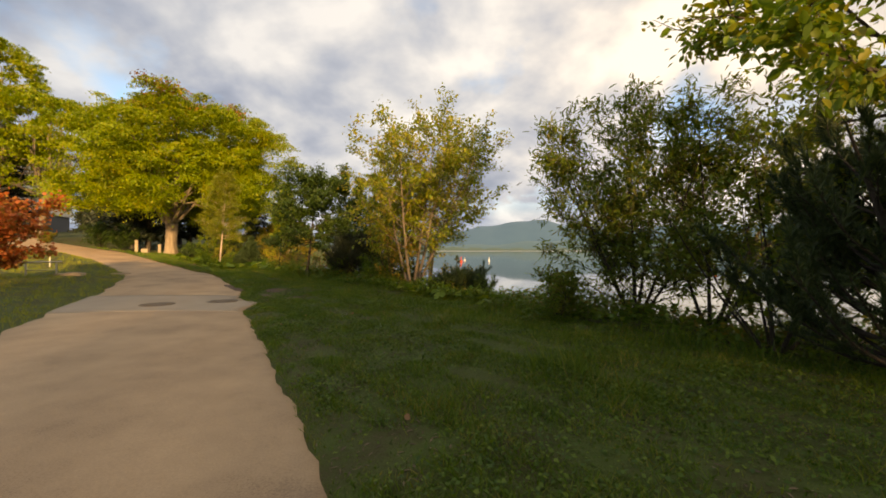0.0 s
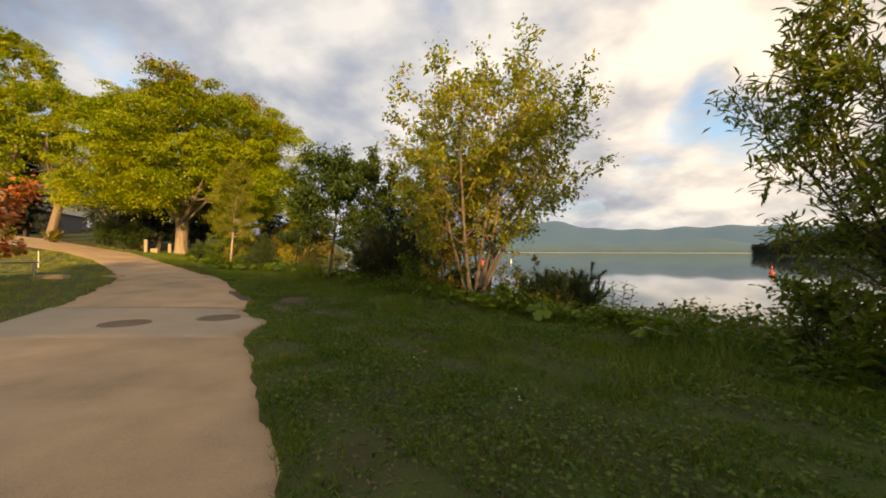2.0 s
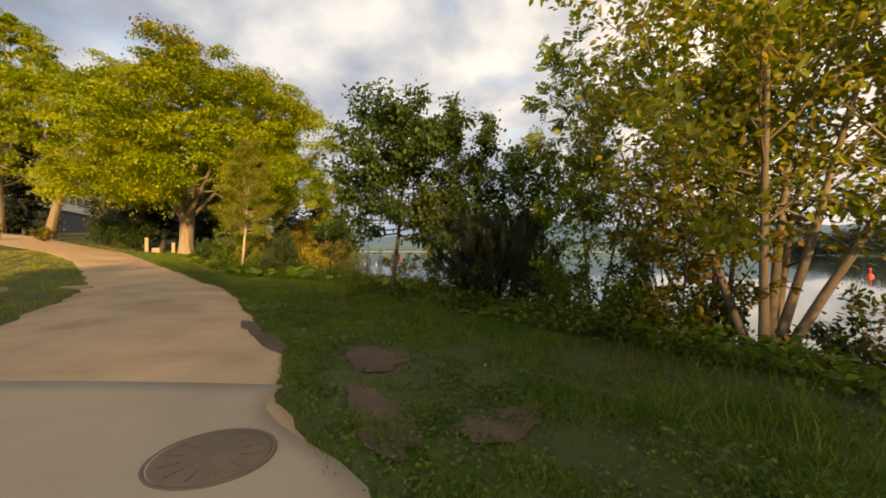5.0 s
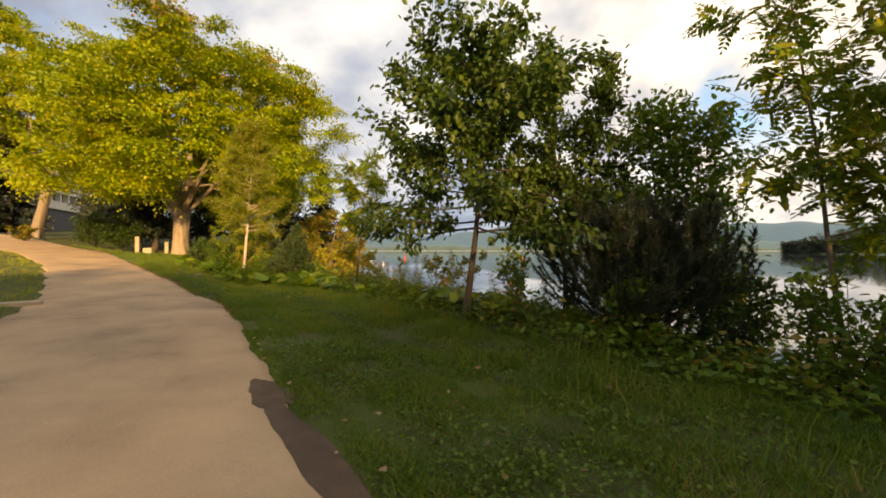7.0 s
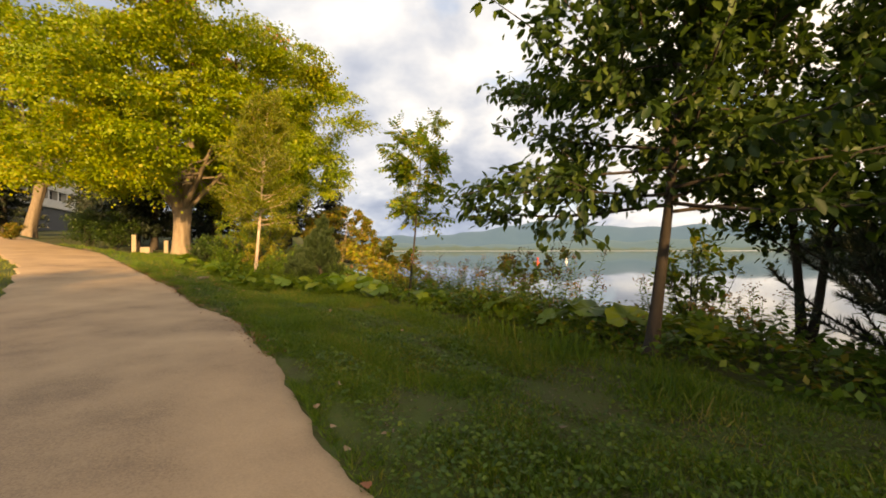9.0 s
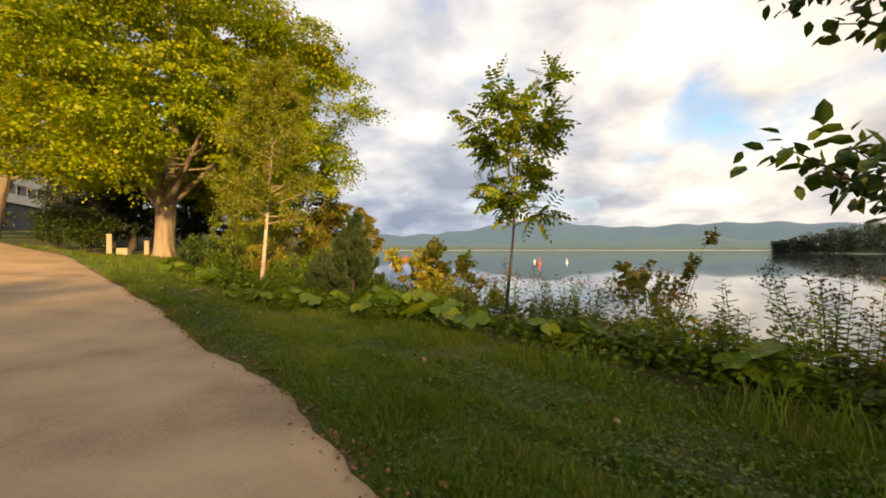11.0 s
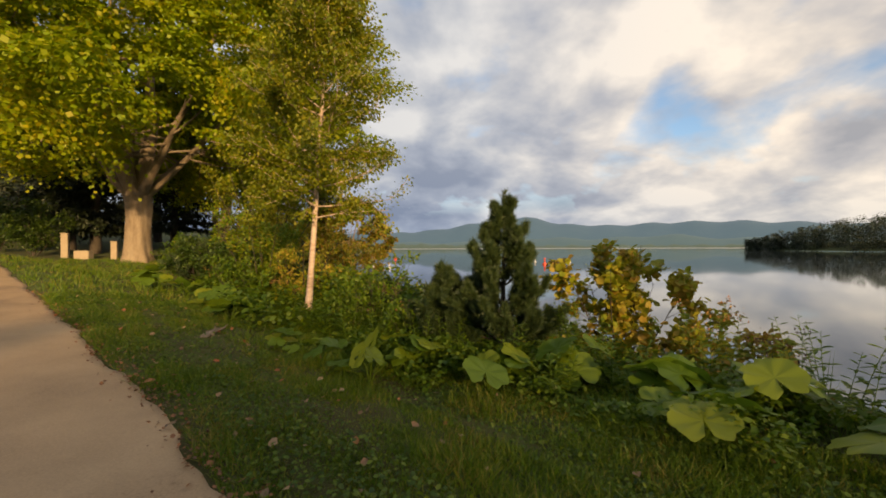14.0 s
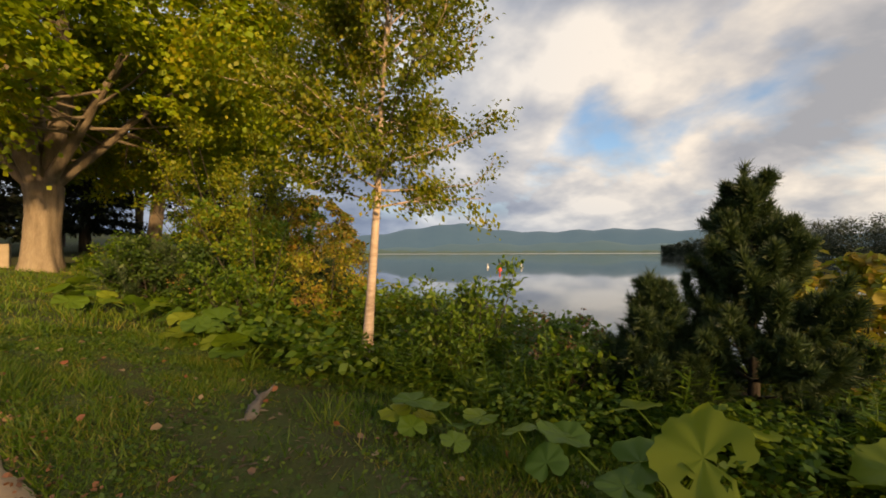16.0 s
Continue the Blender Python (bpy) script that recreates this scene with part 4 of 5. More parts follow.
pine("mountain_pine", on(-13.25, 24.55), "young mountain pine with upright candles", 93, 2.25, 1.75, 150000, 1)
pine("mountain_pine", on(-13.95, 24.75), "second pine beside the taller one", 95, 1.3, 1.2, 45000, 1)
pine("mountain_pine", on(-17.6, 29.2), "small round pine bush by the birch", 97, 1.15, 1.5, 28000, 3)
pine("mountain_pine", on(-21.0, 30.3), "low dark pine bush before the maple", 99, 1.25, 2.0, 30000, 3)
pine("mountain_pine", on(-15.3, 27.0), "small sunlit pine shoots near the birch", 101, 0.9, 0.9, 15000, 2)


# ---- shrubs, weeds and butterbur on the bank ----
bush("golden_shrub", on(-11.45, 25.2), "golden autumn shrub at the water's edge", 111, 1.95, 2.2, 2800, M_YELLOW, 0.10, LEAF_WIDE, stems=8)
bush("golden_shrub", on(-10.5, 24.6), "low shrub with brown and gold leaves", 112, 1.3, 1.5, 1500, M_YELLOW, 0.085, LEAF_WIDE, stems=7)
bush("red_shrub", on(-7.45, 22.9), "thin shrub with reddish upper leaves", 113, 2.4, 1.7, 1100, M_MIX, 0.09, LEAF_WIDE, stems=5)
bush("leafy_shrub", on(-15.15, 26.25), "slender leaning green shrub beside the birch", 114, 1.35, 0.8, 1500, M_WEED, 0.075, LEAF_OVAL, stems=7)
bush("leafy_shrub", on(-18.4, 28.6), "sunlit yellow-green shrub behind the birch", 115, 2.3, 1.8, 3600, M_FRESH, 0.08, LEAF_OVAL, stems=8)
bush("leafy_shrub", on(-20.4, 33.3), "tall yellow-green shrub under the maple", 116, 4.3, 3.2, 8000, M_BIRCHL, 0.10, LEAF_OVAL, stems=9, fuzz=0.12)
bush("leafy_shrub", on(-18.6, 36.5), "yellowing shrub by the water below the maple", 117, 3.6, 3.0, 6500, M_MIX, 0.11, LEAF_OVAL, stems=9, fuzz=0.12)
bush("leafy_shrub", on(-23.0, 37.2), "sunlit green shrub near the slim trunk", 118, 3.2, 3.2, 6000, M_FRESH, 0.11, LEAF_OVAL, stems=9, fuzz=0.12)
bush("leafy_shrub", on(-22.3, 31.6), "low green shrub in front of the maple", 119, 1.3, 2.2, 2600, M_WEED, 0.08, LEAF_OVAL, stems=9)
bush("leafy_shrub", on(-19.2, 30.4), "low yellow-green shrub in the bank growth", 120, 1.5, 2.0, 3000, M_FRESH, 0.08, LEAF_OVAL, stems=8)
bush("leafy_shrub", on(-13.9, 26.4), "low leafy shrub by the young pine", 121, 0.55, 1.0, 1300, M_WEED, 0.07, LEAF_OVAL, stems=7)
bush("leafy_shrub", on(-2.1, 13.6), "low yellow-green shrub beside the many-stemmed tree", 122, 1.9, 2.0, 2400, M_MIX, 0.09, LEAF_OVAL, stems=7)
bush("leafy_shrub", on(-0.2, 12.6), "bright leafy shrub below the tree's boughs", 123, 1.5, 1.9, 1700, M_MIX, 0.075, LEAF_OVAL, stems=6)
bush("leafy_shrub", on(1.9, 7.6), "dark leafy shrub on the bank's edge", 124, 0.8, 1.6, 2000, M_WILLOW, 0.07, LEAF_OVAL, stems=8)
bush("leafy_shrub", on(-5.9, 18.6), "thin shrub under the dark trees", 125, 1.3, 1.1, 900, M_FRESH, 0.09, LEAF_OVAL, stems=5)
bush("leafy_shrub", on(-3.3, 16.6), "bright leafy shrub behind the pine bush", 126, 1.6, 1.5, 1500, M_FRESH, 0.09, LEAF_OVAL, stems=6)
bush("leafy_shrub", on(-40.5, 36.5), "low clipped shrub beside the lane", 127, 1.2, 2.4, 2600, M_MIX, 0.12, LEAF_OVAL, stems=8)
bush("leafy_shrub", on(-44.0, 35.4), "small shrub beside the lane", 128, 1.4, 1.8, 2000, M_MIX, 0.12, LEAF_OVAL, stems=7)
bush("leafy_shrub", on(-34.5, 38.2), "dark green shrub at the wood's edge", 129, 2.4, 4.0, 5000, M_CHERRY, 0.13, LEAF_OVAL, stems=9, fuzz=0.15)
bush("leafy_shrub", on(-38.5, 40.0), "dark green shrub at the wood's edge", 130, 2.8, 4.5, 5500, M_CHERRY, 0.13, LEAF_OVAL, stems=9, fuzz=0.15)

for i, (x, y, h, w, m) in enumerate([(-2.3, 14.4, 1.3, 1.5, M_CHERRY), (-1.5, 13.8, 1.0, 1.4, M_CHERRY), (-3.1, 15.2, 1.2, 1.5, M_WEED), (-2.7, 13.9, 0.7, 1.2, M_WEED), (-0.7, 13.0, 0.8, 1.3, M_CHERRY), (-3.6, 15.9, 1.1, 1.3, M_CHERRY), (-1.9, 14.9, 1.1, 1.5, M_WILLOW), (-4.6, 16.2, 0.8, 1.2, M_WEED), (-0.2, 11.9, 0.7, 1.1, M_CHERRY)]):
    bush("leafy_shrub", on(x, y), "tangled leafy shrub under the many-stemmed trees", 150 + i, h, w, int(1100 * w), m, 0.075, LEAF_OVAL, stems=8)
bush("leafy_shrub", on(-14.6, 25.1), "low leafy shrub between birch and pine", 131, 0.6, 1.1, 1500, M_WEED, 0.065, LEAF_OVAL, stems=7)
bush("leafy_shrub", on(-15.6, 25.9), "low leafy shrub at the birch's foot", 132, 0.7, 1.1, 1500, M_WEED, 0.065, LEAF_OVAL, stems=7)
bush("leafy_shrub", on(-14.0, 25.4), "leafy shrub with some brown leaves", 133, 0.55, 1.1, 1600, M_WILLOW, 0.07, LEAF_OVAL, stems=7)
bush("leafy_shrub", on(-19.3, 28.7), "dark leafy shrub in the bank growth", 134, 1.3, 1.9, 3200, M_CHERRY, 0.08, LEAF_OVAL, stems=8)
bush("leafy_shrub", on(-20.8, 29.9), "dark leafy shrub in the bank growth", 135, 1.35, 2.0, 3200, M_CHERRY, 0.085, LEAF_OVAL, stems=8)
bush("leafy_shrub", on(-18.3, 27.5), "low green shrub by the butterbur", 136, 1.05, 1.5, 2400, M_WEED, 0.07, LEAF_OVAL, stems=8)
bush("leafy_shrub", on(-17.2, 28.2), "sunlit yellow shrub behind the birch", 137, 1.6, 1.4, 2200, M_YELLOW, 0.075, LEAF_OVAL, stems=7)
bush("leafy_shrub", on(-20.8, 34.8), "golden shrub among the trunks", 138, 2.6, 2.6, 4200, M_YELLOW, 0.1, LEAF_OVAL, stems=8, fuzz=0.1)
PLANTS = [(-16.12, 24.4, 4, 0.28, 0), (-15.7, 24.3, 4, 0.28, 0), (-15.35, 23.85, 3, 0.32, 0), (-14.72, 23.52, 5, 0.33, 1), (-15.0, 23.6, 3, 0.32, 0), (-17.9, 26.6, 6, 0.42, 0), (-17.7, 26.1, 5, 0.36, 0), (-14.4, 23.9, 6, 0.4, 0), (-13.5, 23.4, 6, 0.42, 0),
          (-21.2, 29.0, 6, 0.45, 0), (-20.2, 28.6, 5, 0.45, 0), (-12.7, 23.6, 7, 0.45, 0), (-12.0, 22.9, 7, 0.46, 0), (-11.5, 22.6, 7, 0.48, 0), (-11.0, 21.7, 7, 0.46, 0), (-10.5, 21.25, 6, 0.34, 0),
          (-9.6, 20.95, 7, 0.34, 0), (-9.2, 20.55, 7, 0.34, 0), (-8.9, 20.2, 5, 0.33, 0), (-7.3, 18.45, 7, 0.44, 0), (-6.8, 18.35, 7, 0.42, 0), (-6.3, 17.7, 6, 0.42, 0), (-12.2, 22.2, 5, 0.4, 0), (-1.1, 10.75, 5, 0.3, 0),
          (-0.6, 11.0, 4, 0.3, 0), (-0.3, 9.9, 4, 0.26, 0), (0.75, 8.5, 5, 0.28, 0), (-22.6, 30.4, 5, 0.5, 0), (-8.0, 19.3, 5, 0.4, 0), (-16.6, 27.6, 5, 0.42, 0), (-18.6, 27.2, 6, 0.42, 0), (-19.0, 27.9, 5, 0.45, 0)]
for i, (x, y, n, size, holed) in enumerate(PLANTS):
    butterbur(on(x, y, 0.02), 200 + i, n, size, bool(holed), "butterbur with a large yellow-green holed leaf" if holed else "clump of round green butterbur leaves")

M_SEED = leafy("dry_seed_head", [(0.05, 0.025, 0.012), (0.10, 0.05, 0.025)], 0.1)
M_GOLD = leafy("faded_yellow_flower", [(0.25, 0.16, 0.03), (0.30, 0.12, 0.05)], 0.2)
STANDS = [(-13.2, 23.9, 0.7, 8, 1), (-12.2, 23.5, 0.8, 8, 1), (-14.2, 24.4, 0.65, 9, 1), (-16.3, 26.0, 0.7, 8, 1), (-16.9, 26.6, 0.75, 9, 1), (-18.9, 28.0, 0.9, 8, 2), (-6.1, 19.0, 1.0, 7, 2), (-5.2, 18.6, 0.9, 7, 2), (-7.0, 19.6, 1.1, 8, 2), (-9.9, 22.6, 1.1, 8, 2), (-7.65, 19.15, 1.15, 9, 0), (-7.35, 19.5, 1.2, 8, 0), (-8.05, 19.6, 1.0, 8, 1), (-8.55, 20.0, 0.95, 9, 2), (-9.2, 20.9, 1.0, 8, 2), (-9.6, 21.6, 0.9, 7, 2), (-9.1, 22.1, 1.0, 9, 2), (-8.8, 21.7, 1.0, 8, 1),
          (-8.4, 21.4, 1.1, 8, 2), (-10.2, 22.3, 1.0, 8, 2), (-10.8, 22.7, 0.9, 8, 1), (-11.2, 23.7, 1.1, 6, 2), (-10.6, 23.3, 1.0, 7, 0), (-12.3, 24.1, 0.9, 7, 1), (-14.85, 24.7, 1.05, 3, 0), (-15.3, 25.1, 0.8, 7, 1),
          (-14.4, 25.2, 0.7, 8, 2), (-15.9, 25.6, 0.7, 8, 1), (-13.9, 24.5, 0.75, 8, 1), (-8.2, 19.9, 0.8, 8, 2), (-7.2, 18.95, 0.7, 7, 2), (-3.9, 16.0, 0.8, 7, 1), (-5.2, 17.0, 0.8, 7, 1), (1.5, 7.2, 0.7, 7, 1), (0.7, 9.6, 0.7, 8, 1),
          (-13.4, 23.6, 0.6, 8, 1), (-12.9, 23.2, 0.55, 8, 1), (-18.2, 27.4, 0.8, 8, 1), (-19.8, 29.4, 0.8, 8, 2), (-17.2, 27.3, 0.8, 8, 2), (-2.4, 13.2, 0.8, 8, 1), (-0.9, 11.6, 0.7, 8, 1), (-6.0, 17.9, 0.8, 6, 2)]
for i, (x, y, h, n, k) in enumerate(STANDS):
    weed("weed_stand", on(x, y), ("upright weeds with dark dry seed heads", "stand of upright green weeds", "yellow-green weeds with fading flower heads")[k], 300 + i, h, n, 0.15,
         (M_WEED, M_WEED, M_FRESH)[k], (M_SEED, None, M_GOLD)[k])


# ---- grass, ground cover and litter ----
def scatter(rng, n, s0, s1, left, right):
    s = rng.uniform(s0, s1, n)
    u = rng.random(n)
    a, b = left(s), right(s)
    q = a + (b - a) * u
    x, y = xy(s, q)
    return s, q, x, y


def edge_r(s):
    return np.interp(s, RIGHT_S, RIGHT_Q)


def edge_l(s):
    return np.interp(s, LEFT_S, LEFT_Q)


WORN = [(-5.6, 12.35, 0.5), (-5.85, 12.75, 0.3), (-5.2, 12.2, 0.4), (-5.4, 11.6, 0.4), (-3.8, 10.9, 0.35), (-3.85, 8.55, 0.25), (-8.7, 16.3, 0.35), (-7.7, 16.6, 0.4), (-16.7, 24.3, 0.6), (-17.0, 25.0, 0.7), (-16.4, 23.7, 0.4), (-3.2, 12.6, 0.7), (-2.3, 12.1, 0.7), (-1.6, 11.4, 0.5),
        (-1.45, 4.9, 0.25), (-0.15, 3.3, 0.35), (-2.0, 6.0, 0.3), (-1.6, 5.7, 0.35), (-4.2, 12.5, 0.5)]


def bare(x, y):
    """Where the turf is worn thin, 0 to 1."""
    w = np.clip(lumps(x, y, 0.5, 9.0) * 1.5 + lumps(x, y, 0.17, 4.0) * 0.6 - 0.75, 0, 1)
    for cx, cy, r in WORN:
        w = np.maximum(w, np.clip(1.6 - np.hypot(x - cx, y - cy) / r * (1 + 0.3 * lumps(x, y, 0.12, 3.0)), 0, 1))
    return w


def grass(name, label, seed, n, s0, s1, left, right, lo, hi, width, mat, tall=None, thin=True, lean=0.45, shape=BLADE):
    rng = np.random.default_rng(seed)
    s, q, x, y = scatter(rng, n, s0, s1, left, right)
    if thin:
        keep = rng.random(n) > bare(x, y) * 0.93
        s, q, x, y = s[keep], q[keep], x[keep], y[keep]
    size = rng.uniform(lo, hi, len(x)) * np.clip(1 + 1.1 * lumps(x, y, 0.22, 1.0) + 0.6 * lumps(x, y, 0.7, 6.0), 0.3, 2.6)
    if tall is not None:
        size = size * tall(s, q, x, y)
    pos = np.stack([x, y, height(x, y) - 0.008], -1)
    way = unit(np.stack([rng.normal(0, lean, len(x)), rng.normal(0, lean, len(x)), np.ones(len(x))], -1))
    up = rng.normal(0, 1, way.shape)
    put(name, leaves(name, pos, way, up, size, shape, mat, width * rng.uniform(0.7, 1.3, len(x))), label=label, category="grass", kind="stuff")


grass("bank_grass", "short rough grass with worn patches beside the lane", 401, 270000, -1, 20, lambda s: edge_r(s) - 0.02, lambda s: 0 * s + 6.6, 0.032, 0.07, 0.009, M_GRASS, lean=0.75, shape=BLADE_SHORT)
grass("bank_grass", "short rough grass along the lane's edge", 402, 230000, 18, 34, lambda s: edge_r(s) - 0.02, lambda s: 0 * s + 6.2, 0.04, 0.085, 0.0085, M_GRASS, lean=0.75, shape=BLADE_SHORT)
grass("far_grass", "rough grass towards the maple", 403, 40000, 33, 48, lambda s: edge_r(s), lambda s: 0 * s + 10.0, 0.06, 0.14, 0.014, M_GRASS)
grass("tall_grass", "tufts of taller grass on the bank", 404, 34000, -2, 34, lambda s: 0 * s + 5.2, lambda s: 0 * s + 8.8, 0.13, 0.28, 0.008, M_GRASS,
      lambda s, q, x, y: np.clip(0.5 + 0.9 * lumps(x, y, 0.5, 6.0), 0.25, 1.5), False, 0.35)
grass("tall_grass", "loose bright tufts in the turf", 405, 32000, 0, 30, lambda s: edge_r(s) + 1.2, lambda s: 0 * s + 6.0, 0.07, 0.17, 0.007, M_GRASS,
      lambda s, q, x, y: np.clip(3.0 * lumps(x, y, 0.42, 3.0) - 0.6, 0.05, 1.4), False, 0.4)
grass("lawn_grass", "mown lawn beside the lane", 406, 70000, 3, 42, lambda s: edge_l(s) - 9, lambda s: edge_l(s) + 0.02, 0.04, 0.09, 0.012, M_LAWN, None, False, shape=BLADE_SHORT)


def cover(name, label, seed, n, s0, s1, left, right, high, size, mat, shape=LEAF_SMALL, flat=False):
    rng = np.random.default_rng(seed)
    s, q, x, y = scatter(rng, n, s0, s1, left, right)
    if flat:
        keep = rng.random(n) > np.maximum(0.4 + 0.9 * lumps(x, y, 0.6, 7.0), bare(x, y) * 0.95)
        s, q, x, y = s[keep], q[keep], x[keep], y[keep]
    m = len(x)
    top = high * np.clip(0.65 + 0.8 * lumps(x, y, 0.45, 8.0) + 0.3 * lumps(x, y, 0.17, 2.0), 0.12, 1.8)
    pos = np.stack([x, y, height(x, y) + top * rng.random(m) ** 0.6], -1)
    way = unit(rng.normal(0, 1, (m, 3)) * np.array([1, 1, 0.35]) + np.array([0, 0, 0.15]))
    up = unit(rng.normal(0, 0.45, (m, 3)) + np.array([0, 0, 1]))
    put(name, leaves(name, pos, way, up, size * rng.uniform(0.6, 1.3, m), shape, mat), label=label, category="ground cover", kind="stuff")


cover("clover", "clover and small weeds in the turf", 411, 150000, -1, 34, lambda s: edge_r(s) + 0.1, lambda s: 0 * s + 6.3, 0.075, 0.034, M_CLOVER, LEAF_SMALL, True)
cover("undergrowth", "tangled low green growth along the bank", 412, 60000, -3, 36, lambda s: 0 * s + 6.3, lambda s: shore(s) - 0.1, 0.34, 0.085, M_WEED)
cover("undergrowth", "yellow-green growth along the bank", 413, 22000, -3, 36, lambda s: 0 * s + 6.6, lambda s: shore(s) + 0.1, 0.42, 0.08, M_MIX)
cover("undergrowth", "dense growth below the maple and birch", 414, 42000, 30, 46, lambda s: 0 * s + 4.0, lambda s: shore(s), 0.5, 0.11, M_WEED)
cover("undergrowth", "sunlit growth below the maple", 415, 20000, 31, 50, lambda s: 0 * s + 4.6, lambda s: shore(s), 0.7, 0.11, M_FRESH)
cover("undergrowth", "tangled leafy growth at the birch's foot", 417, 12000, 26.8, 31.5, lambda s: 0 * s + 4.75, lambda s: 0 * s + 6.4, 0.3, 0.06, M_WEED)
cover("undergrowth", "dark leafy growth beside the holed leaf", 416, 9000, 24.2, 28.6, lambda s: 0 * s + 5.3, lambda s: 0 * s + 6.6, 0.28, 0.05, M_WEED)


M_LITTER = leafy("dry_brown_litter", [(0.06, 0.035, 0.018), (0.12, 0.075, 0.04), (0.2, 0.14, 0.08)], 0.1)


M_EDGE = leafy("rusty_leaf", [(0.10, 0.05, 0.025), (0.20, 0.085, 0.035), (0.28, 0.11, 0.04)], 0.1)


def litter():
    rng = np.random.default_rng(421)
    s = np.concatenate([rng.uniform(24, 34, 170), rng.uniform(14, 26, 45), rng.uniform(2, 14, 12)])
    off = np.abs(rng.normal(0, 1.3, len(s))) - 0.1
    q = edge_r(s) + off
    x, y = xy(s, q)
    pos = np.stack([x, y, height(x, y) + 0.035 + 0.02 * rng.random(len(s))], -1)
    way = unit(rng.normal(0, 1, pos.shape) * np.array([1, 1, 0.25]))
    up = unit(rng.normal(0, 0.35, pos.shape) + np.array([0, 0, 1]))
    put("fallen_leaves", leaves("fallen_leaves", pos, way, up, rng.uniform(0.03, 0.065, len(s)), LEAF_WIDE, M_DEAD), label="scattered red and brown fallen leaves", category="fallen leaves", kind="stuff")
    s = rng.uniform(20, 35, 1500)
    q = edge_r(s) + rng.normal(0.02, 0.09, len(s)) + 0.03 * np.sin(s * 2.3)
    x, y = xy(s, q)
    pos = np.stack([x, y, np.maximum(height(x, y), road_z(x, y)) + 0.012 + 0.012 * rng.random(len(s))], -1)
    way = unit(rng.normal(0, 1, pos.shape) * np.array([1, 1, 0.25]))
    up = unit(rng.normal(0, 0.4, pos.shape) + np.array([0, 0, 1]))
    put("edge_litter", leaves("edge_litter", pos, way, up, rng.uniform(0.012, 0.034, len(s)), LEAF_WIDE, M_EDGE), label="red and brown leaves gathered along the lane's edge", category="fallen leaves", kind="stuff")
    n = 16000
    s = rng.uniform(0, 34, n)
    q = rng.uniform(0, 1, n) * 3.4 + edge_r(s)
    x, y = xy(s, q)
    keep = bare(x, y) > 0.3
    x, y = x[keep], y[keep]
    pos = np.stack([x, y, height(x, y) + 0.008], -1)
    way = unit(rng.normal(0, 1, pos.shape) * np.array([1, 1, 0.1]))
    put("dry_litter", leaves("dry_litter", pos, way, np.tile((0, 0, 1.0), (len(x), 1)) + rng.normal(0, 0.2, pos.shape), rng.uniform(0.02, 0.07, len(x)), LEAF_LANCE, M_LITTER), label="dry brown leaf litter on bare soil", category="leaf litter", kind="stuff")
    # small white flowers in the turf
    m_white = plain("white_petal", (0.7, 0.7, 0.66), 0.6)
    P, W = [], []
    for cx, cy in [(-1.75, 7.4), (-0.9, 6.5)]:
        for _ in range(4):
            a, b = cx + rng.normal(0, 0.05), cy + rng.normal(0, 0.05)
            h = float(height(a, b)) + rng.uniform(0.06, 0.16)
            for k in range(6):
                P.append((a, b, h))
                W.append((math.cos(k * 1.05), math.sin(k * 1.05), 0.25))
    P, W = np.array(P), np.array(W)
    put("white_flowers", leaves("white_flowers", P, W, np.tile((0, 0, 1.0), (len(P), 1)), 0.012, LEAF_OVAL, m_white), label="tiny white flowers in the grass", category="flowers", kind="stuff")


litter()


# ---- small built things ----
def box(name, size, mat, parent=None, at=(0, 0, 0), turn=0.0, bevel=0.01, label=""):
    bm = bmesh.new()
    bmesh.ops.create_cube(bm, size=1.0)
    bmesh.ops.scale(bm, vec=size, verts=bm.verts)
    if bevel:
        bmesh.ops.bevel(bm, geom=bm.edges[:], offset=bevel, segments=2, affect="EDGES")
    me = bpy.data.meshes.new(name)
    bm.to_mesh(me)
    bm.free()
    me.materials.append(mat)
    ob = put(name, me, parent, label)
    ob.matrix_local = pose(*at, 0, 0, turn)
    return ob


def lathe(profile, sides=32):
    th = np.linspace(0, 2 * np.pi, sides, endpoint=False)
    p = np.array(profile, float)
    v = np.stack([p[:, None, 0] * np.cos(th), p[:, None, 0] * np.sin(th), p[:, None, 1] + 0 * th], -1).reshape(-1, 3)
    m = len(p)
    i, j = np.arange(m - 1)[:, None] * sides, np.arange(sides)[None]
    k = (j + 1) % sides
    return v, np.stack([i + j, i + k, i + sides + k, i + sides + j], -1).reshape(-1, 4)


def manhole(x, y, r, turn):
    z = float(road_z(x, y)) + 0.007
    base = thing("manhole_cover", (x, y, z), "round rusty iron manhole cover in the concrete", "manhole cover", "manhole covers", turn)
    v, f = lathe([(r, -0.03), (r, 0.006), (r * 0.985, 0.009), (r * 0.93, 0.009), (r * 0.925, 0.002), (r * 0.925, -0.02)], 48)
    put("rim", mesh_np("rim", v, f, M_IRON), base)
    v, f = lathe([(r * 0.915, -0.02), (r * 0.915, 0.005), (r * 0.9, 0.007), (r * 0.45, 0.008), (0.001, 0.008)], 48)
    put("lid", mesh_np("lid", v, f, M_IRON), base)
    for k in range(12):
        a = k * math.pi / 6
        box("rib", (r * 0.32, 0.022, 0.006), M_IRON, base, (0.62 * r * math.cos(a), 0.62 * r * math.sin(a), 0.009), math.degrees(a), 0.002)


manhole(-7.2, 9.87, 0.37, 10)
manhole(-6.07, 10.66, 0.37, 40)


